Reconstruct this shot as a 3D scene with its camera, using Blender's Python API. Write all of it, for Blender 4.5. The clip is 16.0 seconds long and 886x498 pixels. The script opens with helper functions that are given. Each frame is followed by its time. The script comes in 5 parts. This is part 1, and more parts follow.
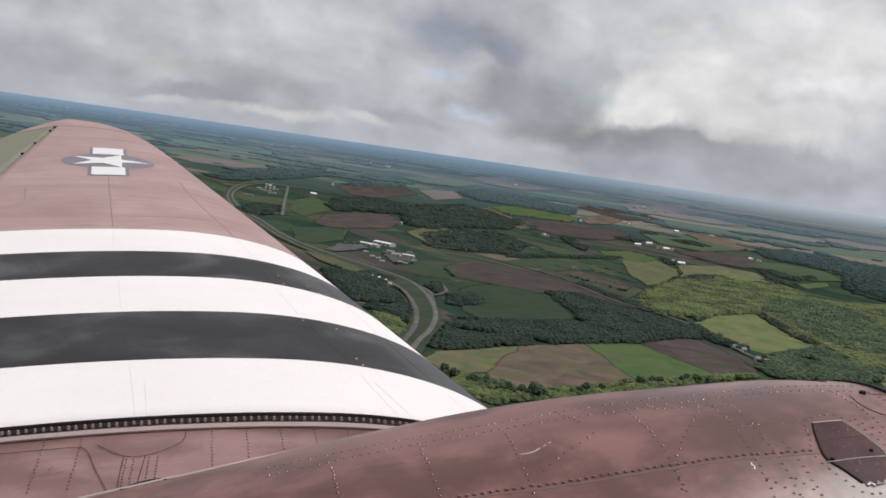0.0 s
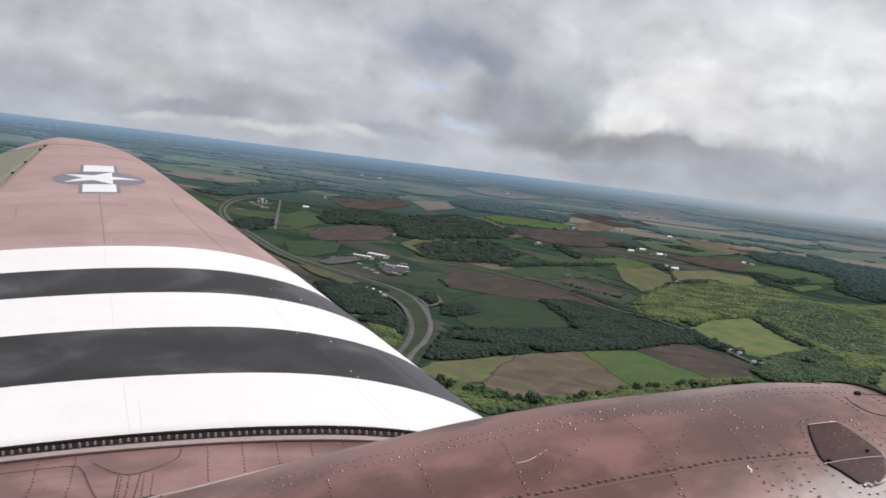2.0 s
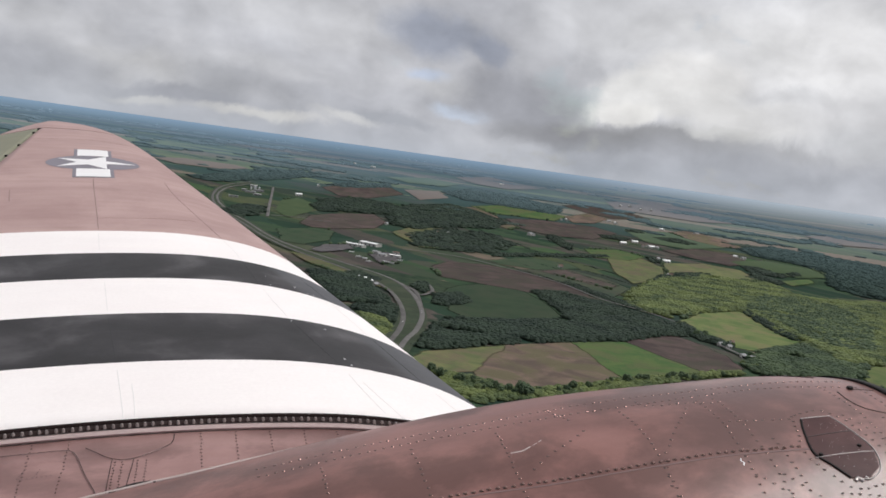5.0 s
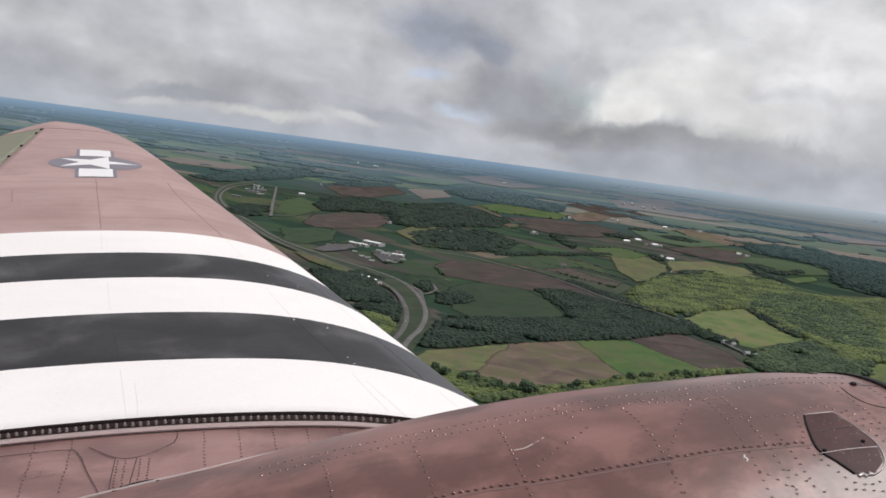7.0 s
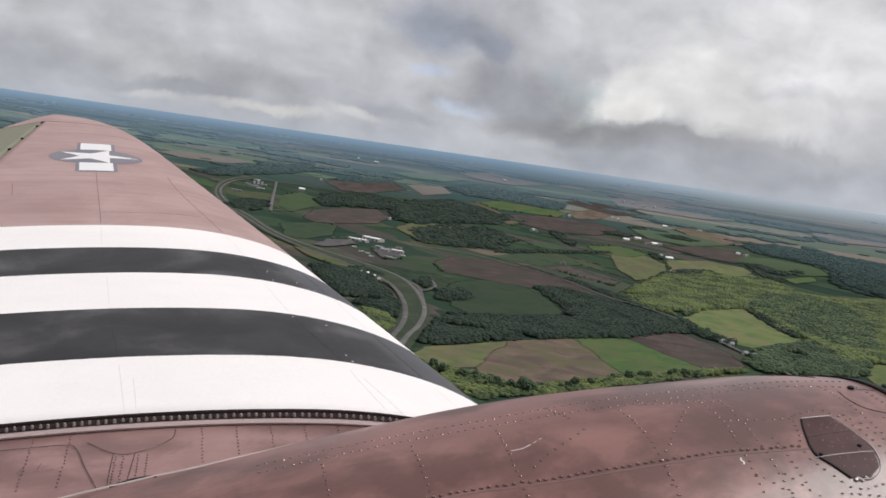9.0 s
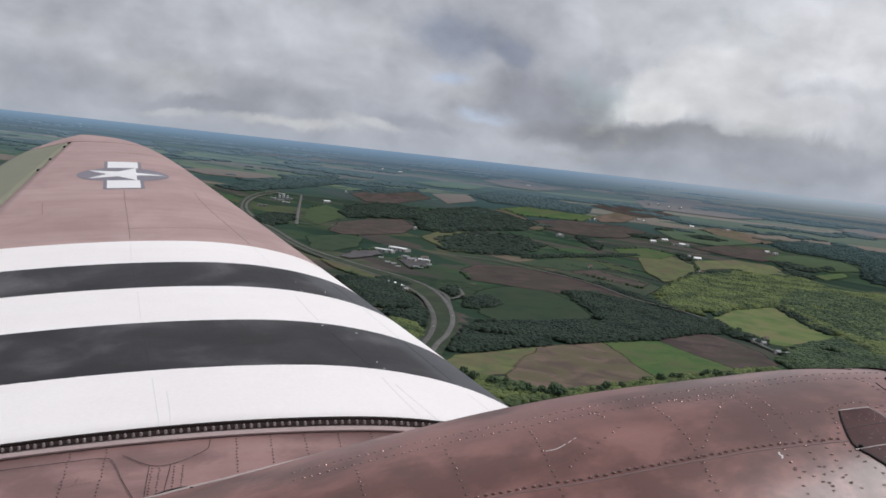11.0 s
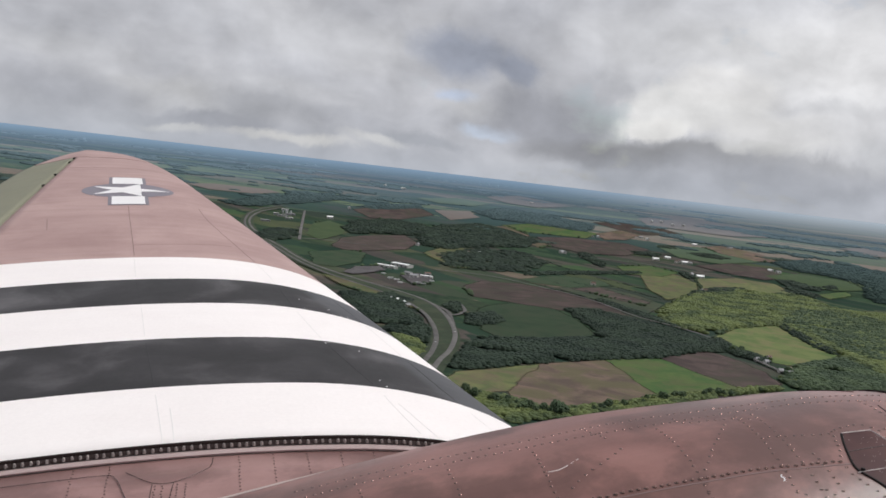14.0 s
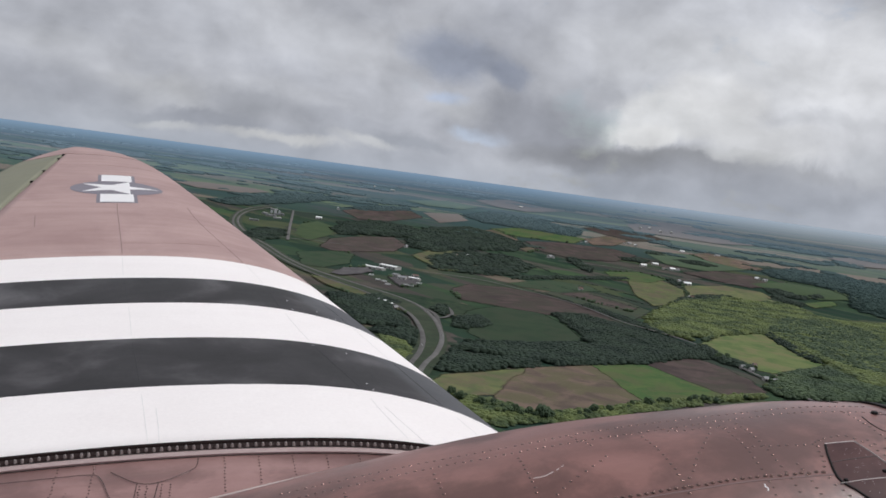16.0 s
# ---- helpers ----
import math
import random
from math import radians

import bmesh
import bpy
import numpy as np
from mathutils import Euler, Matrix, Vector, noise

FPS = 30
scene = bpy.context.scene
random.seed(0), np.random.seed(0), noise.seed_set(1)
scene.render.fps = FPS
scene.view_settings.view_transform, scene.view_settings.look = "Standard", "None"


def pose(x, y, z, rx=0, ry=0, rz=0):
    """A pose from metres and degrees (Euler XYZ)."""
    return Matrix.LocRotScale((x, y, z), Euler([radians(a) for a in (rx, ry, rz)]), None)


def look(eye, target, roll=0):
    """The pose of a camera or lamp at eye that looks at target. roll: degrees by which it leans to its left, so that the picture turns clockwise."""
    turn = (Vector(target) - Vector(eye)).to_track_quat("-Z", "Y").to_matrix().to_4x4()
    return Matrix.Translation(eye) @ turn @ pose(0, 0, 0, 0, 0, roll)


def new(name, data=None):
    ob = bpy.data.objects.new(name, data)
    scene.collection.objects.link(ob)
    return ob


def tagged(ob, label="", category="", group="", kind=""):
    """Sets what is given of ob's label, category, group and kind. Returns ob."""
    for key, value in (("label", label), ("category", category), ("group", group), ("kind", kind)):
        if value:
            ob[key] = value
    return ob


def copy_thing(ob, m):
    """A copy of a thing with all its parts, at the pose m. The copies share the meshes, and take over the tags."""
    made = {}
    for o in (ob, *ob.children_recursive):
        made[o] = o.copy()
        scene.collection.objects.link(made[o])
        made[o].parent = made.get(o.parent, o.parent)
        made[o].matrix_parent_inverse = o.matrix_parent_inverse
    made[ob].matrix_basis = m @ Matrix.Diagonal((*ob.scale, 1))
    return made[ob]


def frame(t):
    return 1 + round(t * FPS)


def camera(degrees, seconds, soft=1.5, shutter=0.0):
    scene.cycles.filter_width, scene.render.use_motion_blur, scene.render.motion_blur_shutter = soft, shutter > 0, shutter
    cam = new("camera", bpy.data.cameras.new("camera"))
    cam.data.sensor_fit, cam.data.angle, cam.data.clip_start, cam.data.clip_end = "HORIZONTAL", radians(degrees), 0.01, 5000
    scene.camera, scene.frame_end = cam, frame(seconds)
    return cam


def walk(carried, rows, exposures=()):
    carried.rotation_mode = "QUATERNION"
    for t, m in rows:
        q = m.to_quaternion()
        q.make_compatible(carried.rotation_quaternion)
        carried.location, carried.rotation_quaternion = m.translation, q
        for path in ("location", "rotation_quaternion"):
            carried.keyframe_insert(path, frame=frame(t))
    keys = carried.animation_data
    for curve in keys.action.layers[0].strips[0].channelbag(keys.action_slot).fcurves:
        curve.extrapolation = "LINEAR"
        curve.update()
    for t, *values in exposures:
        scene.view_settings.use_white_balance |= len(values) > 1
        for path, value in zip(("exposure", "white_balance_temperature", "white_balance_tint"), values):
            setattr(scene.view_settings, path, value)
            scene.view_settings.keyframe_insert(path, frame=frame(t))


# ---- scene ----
ALT = 300.0                                    # flying height over the plain
AIR = pose(0, 0, ALT, 7.189, -7.224, 13.606)   # the aircraft's attitude; its axes: x forward, y outboard, z up

# ---- camera: held by hand at the cabin window, turning a little ----
cam = camera(48.0, 16.0, soft=1.65)
# seconds, sway of the eye in metres, turn in degrees
TURNS = [
    (0, 0.003, -0.003, 0.007, 84.417, -8.165, 1.381), (0.5, -0.001, 0.005, 0.006, 84.175, -8.113, 1.237), (1, -0.004, 0.000, 0.008, 84.709, -8.604, 1.178),
    (1.5, 0.005, 0.006, -0.000, 84.916, -7.037, 0.986), (2, 0.008, -0.002, 0.005, 85.088, -6.983, 0.895), (2.5, -0.000, -0.018, 0.016, 85.185, -8.605, 1.008),
    (3, -0.002, -0.017, 0.020, 85.136, -8.735, 0.690), (3.5, -0.000, -0.001, 0.005, 84.729, -7.320, 0.685), (4, 0.001, -0.003, 0.010, 84.700, -7.344, 0.937),
    (4.5, 0.001, -0.006, 0.010, 84.605, -7.541, 0.828), (5, -0.005, -0.003, 0.005, 84.522, -7.825, 0.533), (7.5, -0.000, -0.000, -0.000, 84.394, -7.426, 0.727),
    (8, 0.000, -0.001, 0.005, 84.122, -7.282, 0.687), (8.5, -0.000, -0.003, 0.002, 84.262, -7.663, 0.773), (9, -0.002, -0.003, 0.011, 84.234, -8.166, 0.728),
    (11.5, -0.006, -0.001, -0.009, 84.577, -5.956, 2.217), (12, -0.010, -0.009, -0.004, 84.446, -6.269, 2.238), (12.5, -0.012, -0.010, -0.001, 84.615, -6.935, 1.996),
    (13, -0.015, -0.034, 0.010, 85.335, -7.501, 1.887), (13.5, -0.008, -0.011, -0.006, 85.114, -5.511, 2.057), (14, -0.009, -0.016, 0.006, 85.459, -6.528, 2.248),
    (14.5, -0.010, -0.003, 0.000, 85.719, -6.790, 2.266), (15, -0.021, -0.007, 0.006, 85.709, -7.558, 2.168), (15.5, -0.012, 0.001, 0.001, 85.669, -5.582, 1.867),
    (16, -0.013, -0.022, 0.013, 85.686, -7.567, 1.651)]
LIGHT = [(0, -0.05, 6400, 10), (1, -0.1, 6250, 10), (2, 0.06, 6300, 10), (3, -0.03, 6400, 10), (3.5, -0.15, 6350, 10), (4.2, -0.18, 6300, 10), (5, 0, 6400, 10), (7.5, 0, 6400, 10), (9.2, -0.03, 6400, 10), (11.3, -0.18, 6150, 10), (11.8, -0.1, 6200, 10), (12.5, 0, 6400, 10), (13.5, 0.02, 6400, 10), (14.5, -0.11, 6350, 10), (15.2, -0.11, 6350, 10), (16, -0.16, 6200, 10)]
walk(cam, [(t, pose(x, y, ALT + z, rx, ry, rz)) for t, x, y, z, rx, ry, rz in TURNS], LIGHT)

# ---- node helpers ----
def nodes_of(name):
    m = bpy.data.materials.new(name)
    m.use_nodes = True
    return m, m.node_tree.nodes, m.node_tree.links, m.node_tree.nodes["Principled BSDF"]


def add(nodes, kind, **values):
    n = nodes.new(kind)
    for key, value in values.items():
        n.inputs[key.replace("_", " ")].default_value = value
    return n


def math_node(nodes, links, op, a, b=None, clamp=False):
    n = nodes.new("ShaderNodeMath")
    n.operation, n.use_clamp = op, clamp
    for k, value in enumerate((a, b)):
        if value is None:
            continue
        if isinstance(value, (int, float)):
            n.inputs[k].default_value = value
        else:
            links.new(value, n.inputs[k])
    return n.outputs[0]


def mix_node(nodes, links, fac, a, b, blend="MIX"):
    n = nodes.new("ShaderNodeMix")
    n.data_type, n.blend_type = "RGBA", blend
    for slot, value in ((0, fac), (6, a), (7, b)):
        if isinstance(value, (int, float)):
            n.inputs[slot].default_value = value
        elif isinstance(value, tuple):
            n.inputs[slot].default_value = (*value, 1)
        else:
            links.new(value, n.inputs[slot])
    return n.outputs[2]


def ramp_node(nodes, links, fac, stops, mode="LINEAR"):
    n = nodes.new("ShaderNodeValToRGB")
    n.color_ramp.interpolation = mode
    e = n.color_ramp.elements
    while len(e) < len(stops):
        e.new(0.5)
    for el, (at, colour) in zip(e, stops):
        el.position = at
        el.color = (*colour, 1) if isinstance(colour, tuple) else (colour, colour, colour, 1)
    links.new(fac, n.inputs[0])
    return n.outputs[0]


# ---- world: a broken overcast over blue sky, and one soft sun ----
SUN = Vector((0.45, 0.107, 0.88)).normalized()
world = bpy.data.worlds.new("sky")
scene.world = world
world.use_nodes = True
wn, wl = world.node_tree.nodes, world.node_tree.links
wn.clear()
sky = wn.new("ShaderNodeTexSky")
sky.sky_type, sky.sun_disc = "NISHITA", False
sky.sun_elevation, sky.sun_rotation = math.asin(SUN.z), math.atan2(SUN.x, SUN.y)
sky_bg = add(wn, "ShaderNodeBackground", Strength=0.10)
wl.new(sky.outputs[0], sky_bg.inputs[0])
wtc = wn.new("ShaderNodeTexCoord")
wsep = wn.new("ShaderNodeSeparateXYZ")
wl.new(wtc.outputs["Generated"], wsep.inputs[0])
# broken overcast: a soft grey layer, and in it clouds of their own with sunlit shoulders and flat grey bases
def warped(source, scale, amount, detail, rough):
    n = add(wn, "ShaderNodeTexNoise", Scale=scale, Detail=detail, Roughness=rough)
    wl.new(source, n.inputs["Vector"])
    v = wn.new("ShaderNodeVectorMath")
    v.operation = "SUBTRACT"
    v.inputs[1].default_value = (0.5, 0.5, 0.5)
    wl.new(n.outputs["Color"], v.inputs[0])
    w = wn.new("ShaderNodeVectorMath")
    w.operation = "MULTIPLY_ADD"
    w.inputs[1].default_value = (amount, amount, amount * 0.6)
    wl.new(v.outputs[0], w.inputs[0])
    wl.new(source, w.inputs[2])
    return w.outputs[0]


rolling = warped(wtc.outputs["Generated"], 9.0, 0.05, 2.0, 0.5)
ragged = warped(warped(wtc.outputs["Generated"], 9.0, 0.07, 3.0, 0.5), 34.0, 0.032, 6.0, 0.62)


def billow(scale, shift, detail=8.0, rough=0.55, tall=1.7):
    m = wn.new("ShaderNodeMapping")
    m.inputs["Location"].default_value = shift
    m.inputs["Scale"].default_value = (1.0, 1.0, tall)
    wl.new(rolling, m.inputs[0])
    n = add(wn, "ShaderNodeTexNoise", Scale=scale, Detail=detail, Roughness=rough)
    wl.new(m.outputs[0], n.inputs["Vector"])
    return n.outputs[0]


def bank(x, z, wide, high, edge, strength):
    """strength inside one cloud ahead, falling to 0 over its ragged edge."""
    m = wn.new("ShaderNodeMapping")
    m.inputs["Location"].default_value = (-x / wide, 0.0, -z / high)
    m.inputs["Scale"].default_value = (1 / wide, 0.0, 1 / high)
    wl.new(ragged, m.inputs[0])
    n = wn.new("ShaderNodeVectorMath")
    n.operation = "LENGTH"
    wl.new(m.outputs[0], n.inputs[0])
    r = wn.new("ShaderNodeMapRange")
    r.interpolation_type = "SMOOTHSTEP"
    for key, value in (("From Min", 1 + edge), ("From Max", 1 - edge), ("To Min", 0.0), ("To Max", strength)):
        r.inputs[key].default_value = value
    wl.new(n.outputs["Value"], r.inputs["Value"])
    return math_node(wn, wl, "MULTIPLY", r.outputs[0], math_node(wn, wl, "GREATER_THAN", wsep.outputs[1], 0.0))


def total(parts):
    out = None
    for source, gain in parts:
        term = math_node(wn, wl, "MULTIPLY", source, gain)
        out = term if out is None else math_node(wn, wl, "ADD", out, term)
    return out


tone = total([(billow(3.0, (3.1, 1.7, 0), 3.0, 0.5), 0.62), (billow(9.0, (7.3, 4.2, 2), 5.0, 0.5, 2.2), 0.38)])
cloud = ramp_node(wn, wl, tone, [(0.32, (0.34, 0.345, 0.375)), (0.42, (0.43, 0.435, 0.465)), (0.52, (0.51, 0.513, 0.54)), (0.64, (0.61, 0.608, 0.628))])


def lay(x, z, wide, high, edge, strength, colour):
    """One cloud of its own tone over those laid before."""
    global cloud
    cloud = mix_node(wn, wl, bank(x, z, wide, high, edge, strength), cloud, colour)


# pale openings in the layer
lay(-0.316, 0.044, 0.068, 0.015, 0.70, 0.75, (0.6, 0.595, 0.595))
lay(-0.151, 0.111, 0.097, 0.019, 0.80, 0.60, (0.56, 0.56, 0.575))
lay(-0.210, 0.057, 0.045, 0.012, 0.80, 0.60, (0.54, 0.54, 0.555))
lay(-0.396, 0.073, 0.051, 0.012, 0.80, 0.60, (0.54, 0.54, 0.555))
# grey lumps over the far woods
lay(-0.390, 0.036, 0.068, 0.016, 0.60, 0.80, (0.39, 0.395, 0.425))
lay(-0.259, 0.020, 0.051, 0.011, 0.40, 0.90, (0.345, 0.35, 0.38))
lay(-0.230, 0.042, 0.045, 0.016, 0.60, 0.80, (0.39, 0.395, 0.42))
lay(-0.328, 0.014, 0.034, 0.008, 0.60, 0.70, (0.42, 0.425, 0.45))
lay(-0.143, 0.037, 0.045, 0.009, 0.60, 0.70, (0.42, 0.425, 0.455))
lay(-0.070, 0.028, 0.040, 0.007, 0.50, 0.85, (0.37, 0.38, 0.41))
# cream gleam close to the horizon
lay(-0.189, 0.012, 0.051, 0.005, 0.70, 0.85, (0.72, 0.7, 0.665))
lay(-0.293, 0.010, 0.028, 0.004, 0.70, 0.70, (0.66, 0.65, 0.63))
lay(-0.108, 0.020, 0.028, 0.005, 0.70, 0.70, (0.68, 0.67, 0.65))
# thin blue gap
lay(-0.030, 0.115, 0.045, 0.022, 0.40, 0.90, (0.345, 0.37, 0.44))
lay(0.028, 0.104, 0.023, 0.014, 0.40, 0.90, (0.325, 0.35, 0.42))
lay(-0.045, 0.076, 0.019, 0.006, 0.60, 0.90, (0.5, 0.56, 0.68))
lay(0.003, 0.047, 0.025, 0.007, 0.50, 0.90, (0.54, 0.6, 0.7))
lay(-0.018, 0.066, 0.034, 0.009, 0.60, 0.70, (0.56, 0.56, 0.57))
# large heaped cloud
lay(0.290, 0.123, 0.204, 0.085, 0.40, 1.00, (0.66, 0.66, 0.68))
lay(0.335, 0.138, 0.085, 0.051, 0.60, 0.95, (0.8, 0.79, 0.79))
lay(0.159, 0.142, 0.062, 0.023, 0.70, 0.70, (0.62, 0.62, 0.635))
lay(0.248, 0.140, 0.068, 0.025, 0.70, 0.70, (0.74, 0.735, 0.735))
# grey cloud before it
lay(0.058, 0.067, 0.065, 0.028, 0.35, 0.95, (0.345, 0.35, 0.38))
lay(0.102, 0.095, 0.045, 0.023, 0.60, 0.75, (0.45, 0.455, 0.48))
# its sunlit shoulder
lay(0.195, 0.084, 0.062, 0.022, 0.30, 0.95, (0.76, 0.75, 0.735))
lay(0.161, 0.065, 0.040, 0.011, 0.35, 0.90, (0.8, 0.785, 0.76))
lay(0.223, 0.108, 0.040, 0.018, 0.40, 0.80, (0.82, 0.805, 0.79))
lay(0.275, 0.072, 0.068, 0.015, 0.40, 0.90, (0.72, 0.71, 0.7))
lay(0.346, 0.077, 0.057, 0.020, 0.60, 0.80, (0.66, 0.655, 0.665))
# dark flat base
lay(0.116, 0.034, 0.074, 0.015, 0.45, 0.95, (0.265, 0.265, 0.28))
lay(0.191, 0.042, 0.068, 0.012, 0.50, 0.90, (0.3, 0.3, 0.31))
lay(0.257, 0.055, 0.034, 0.006, 0.60, 0.80, (0.62, 0.615, 0.6))
lay(0.230, 0.035, 0.062, 0.010, 0.60, 0.85, (0.33, 0.33, 0.345))
lay(0.299, 0.046, 0.051, 0.007, 0.80, 0.80, (0.4, 0.4, 0.41))
lay(0.305, 0.094, 0.034, 0.006, 0.80, 0.60, (0.54, 0.54, 0.55))
# dim veil of rain below
lay(0.152, 0.012, 0.085, 0.014, 0.70, 0.85, (0.35, 0.36, 0.39))
lay(0.302, 0.024, 0.136, 0.019, 0.70, 0.85, (0.43, 0.44, 0.475))
lay(0.376, 0.060, 0.040, 0.011, 0.80, 0.70, (0.58, 0.585, 0.6))
# rounded heaps within the clouds: tops catch the light, undersides stay grey
relief = None
for scale, shift, gain in ((8.0, 0.10, 0.42), (24.0, 0.12, 0.40)):
    step = math_node(wn, wl, "SUBTRACT", billow(scale, (2.3, 9.2, 4), 4.0, 0.5, 1.4), billow(scale, (2.3 + shift * 0.3, 9.2, 4 + shift), 4.0, 0.5, 1.4))
    term = math_node(wn, wl, "MULTIPLY", step, gain)
    relief = term if relief is None else math_node(wn, wl, "ADD", relief, term)
lit = math_node(wn, wl, "ADD", relief, 1.0)
grey = wn.new("ShaderNodeCombineXYZ")
for k in range(3):
    wl.new(lit, grey.inputs[k])
cloud = mix_node(wn, wl, 1.0, cloud, grey.outputs[0], "MULTIPLY")
low = math_node(wn, wl, "POWER", math_node(wn, wl, "SUBTRACT", 1.0, math_node(wn, wl, "MAXIMUM", wsep.outputs[2], 0.0)), 55.0, True)
cloud = mix_node(wn, wl, math_node(wn, wl, "MULTIPLY", low, 0.45), cloud, (0.45, 0.487, 0.545))
cloud_bg = add(wn, "ShaderNodeBackground", Strength=1.0)
wl.new(cloud, cloud_bg.inputs[0])
cover = ramp_node(wn, wl, billow(6.5, (4.7, 3.1, 2.2), 6.0), [(0.28, 0.6), (0.36, 1.0)])
sky_mix = wn.new("ShaderNodeMixShader")
wl.new(cover, sky_mix.inputs[0])
wl.new(sky_bg.outputs[0], sky_mix.inputs[1])
wl.new(cloud_bg.outputs[0], sky_mix.inputs[2])
wout = wn.new("ShaderNodeOutputWorld")
wl.new(sky_mix.outputs[0], wout.inputs[0])

sun = new("sun", bpy.data.lights.new("sun", "SUN"))
sun.data.energy, sun.data.angle, sun.data.color = 2.72, radians(30), (1.0, 0.97, 0.93)
sun.matrix_world = look(SUN * 4000, (0, 0, 0))

# ---- materials ----
def land_material(name, colour, other, patch=60.0, fine=6.0, rows=0.0, turn=0.0, rough=0.95, bump=0.4, third=None):
    """Soil or crop: blotches at two scales and, where asked, drill rows."""
    m, n, l, b = nodes_of(name)
    g = n.new("ShaderNodeNewGeometry")
    big = add(n, "ShaderNodeTexNoise", Scale=1 / patch, Detail=5.0, Roughness=0.6, Distortion=0.6)
    small = add(n, "ShaderNodeTexNoise", Scale=1 / fine, Detail=4.0, Roughness=0.6)
    for t in (big, small):
        l.new(g.outputs["Position"], t.inputs["Vector"])
    f = ramp_node(n, l, big.outputs[0], [(0.40, 0.0), (0.60, 1.0)])
    c = mix_node(n, l, f, colour, other)
    broad = add(n, "ShaderNodeTexNoise", Scale=0.8 / patch, Detail=6.0, Roughness=0.6, Distortion=0.8)
    broad.noise_dimensions = "4D"
    broad.inputs["W"].default_value = 3.7
    l.new(g.outputs["Position"], broad.inputs["Vector"])
    third = third or tuple((x + y) * 0.36 for x, y in zip(colour, other))
    c = mix_node(n, l, ramp_node(n, l, broad.outputs[0], [(0.47, 0.0), (0.58, 0.8)]), c, third)
    c = mix_node(n, l, math_node(n, l, "MULTIPLY", small.outputs[0], 0.4), c, tuple(x * 0.5 for x in colour))
    if rows:
        mp = n.new("ShaderNodeMapping")
        mp.inputs["Rotation"].default_value = (0, 0, radians(turn))
        l.new(g.outputs["Position"], mp.inputs[0])
        w = add(n, "ShaderNodeTexWave", Scale=1 / rows, Distortion=2.0, Detail=2.0)
        l.new(mp.outputs[0], w.inputs["Vector"])
        c = mix_node(n, l, math_node(n, l, "MULTIPLY", w.outputs[1], 0.22), c, tuple(x * 0.6 for x in other))
    info = n.new("ShaderNodeObjectInfo")
    hsv = add(n, "ShaderNodeHueSaturation", Saturation=1.0)
    l.new(math_node(n, l, "ADD", math_node(n, l, "MULTIPLY", info.outputs["Random"], 0.3), 0.85), hsv.inputs["Value"])
    l.new(c, hsv.inputs["Color"])
    l.new(hsv.outputs[0], b.inputs["Base Color"])
    b.inputs["Roughness"].default_value, b.inputs["Specular IOR Level"].default_value = rough, 0.15
    bp = add(n, "ShaderNodeBump", Strength=bump, Distance=0.6)
    l.new(small.outputs[0], bp.inputs["Height"])
    l.new(bp.outputs[0], b.inputs["Normal"])
    # a field thins out into the grass along its border
    rim = n.new("ShaderNodeAttribute")
    rim.attribute_name = "border"
    patchy = add(n, "ShaderNodeTexNoise", Scale=1 / 24, Detail=5.0, Roughness=0.7)
    l.new(g.outputs["Position"], patchy.inputs["Vector"])
    thin = ramp_node(n, l, math_node(n, l, "MULTIPLY", rim.outputs["Fac"], math_node(n, l, "ADD", patchy.outputs[0], 0.45)), [(0.34, 0.0), (0.90, 0.92)])
    clear = n.new("ShaderNodeBsdfTransparent")
    both = n.new("ShaderNodeMixShader")
    l.new(thin, both.inputs[0])
    l.new(b.outputs[0], both.inputs[1])
    l.new(clear.outputs[0], both.inputs[2])
    l.new(both.outputs[0], [x for x in n if x.type == "OUTPUT_MATERIAL"][0].inputs[0])
    return m


def foliage_material(name, dark, light):
    m, n, l, b = nodes_of(name)
    g = n.new("ShaderNodeNewGeometry")
    wide = add(n, "ShaderNodeTexNoise", Scale=1 / 75, Detail=5.0, Roughness=0.6)
    fine = add(n, "ShaderNodeTexNoise", Scale=1 / 1.6, Detail=3.0, Roughness=0.7)
    for t in (wide, fine):
        l.new(g.outputs["Position"], t.inputs["Vector"])
    f = math_node(n, l, "ADD", math_node(n, l, "MULTIPLY", g.outputs["Random Per Island"], 0.22),
                  math_node(n, l, "MULTIPLY", ramp_node(n, l, wide.outputs[0], [(0.38, 0.0), (0.60, 1.0)]), 0.78))
    c = mix_node(n, l, f, dark, light)
    c = mix_node(n, l, math_node(n, l, "MULTIPLY", fine.outputs[0], 0.4), c, tuple(x * 0.6 for x in dark))
    l.new(c, b.inputs["Base Color"])
    b.inputs["Roughness"].default_value, b.inputs["Specular IOR Level"].default_value = 0.8, 0.2
    bp = add(n, "ShaderNodeBump", Strength=0.3, Distance=0.8)
    l.new(fine.outputs[0], bp.inputs["Height"])
    # leaves lean every way, so a crown shades less than a solid lump would
    up = n.new("ShaderNodeMix")
    up.data_type = "VECTOR"
    up.inputs[0].default_value = 0.55
    up.inputs[5].default_value = (0, 0, 1)
    l.new(bp.outputs[0], up.inputs[4])
    unit = n.new("ShaderNodeVectorMath")
    unit.operation = "NORMALIZE"
    l.new(up.outputs[1], unit.inputs[0])
    l.new(unit.outputs[0], b.inputs["Normal"])
    return m


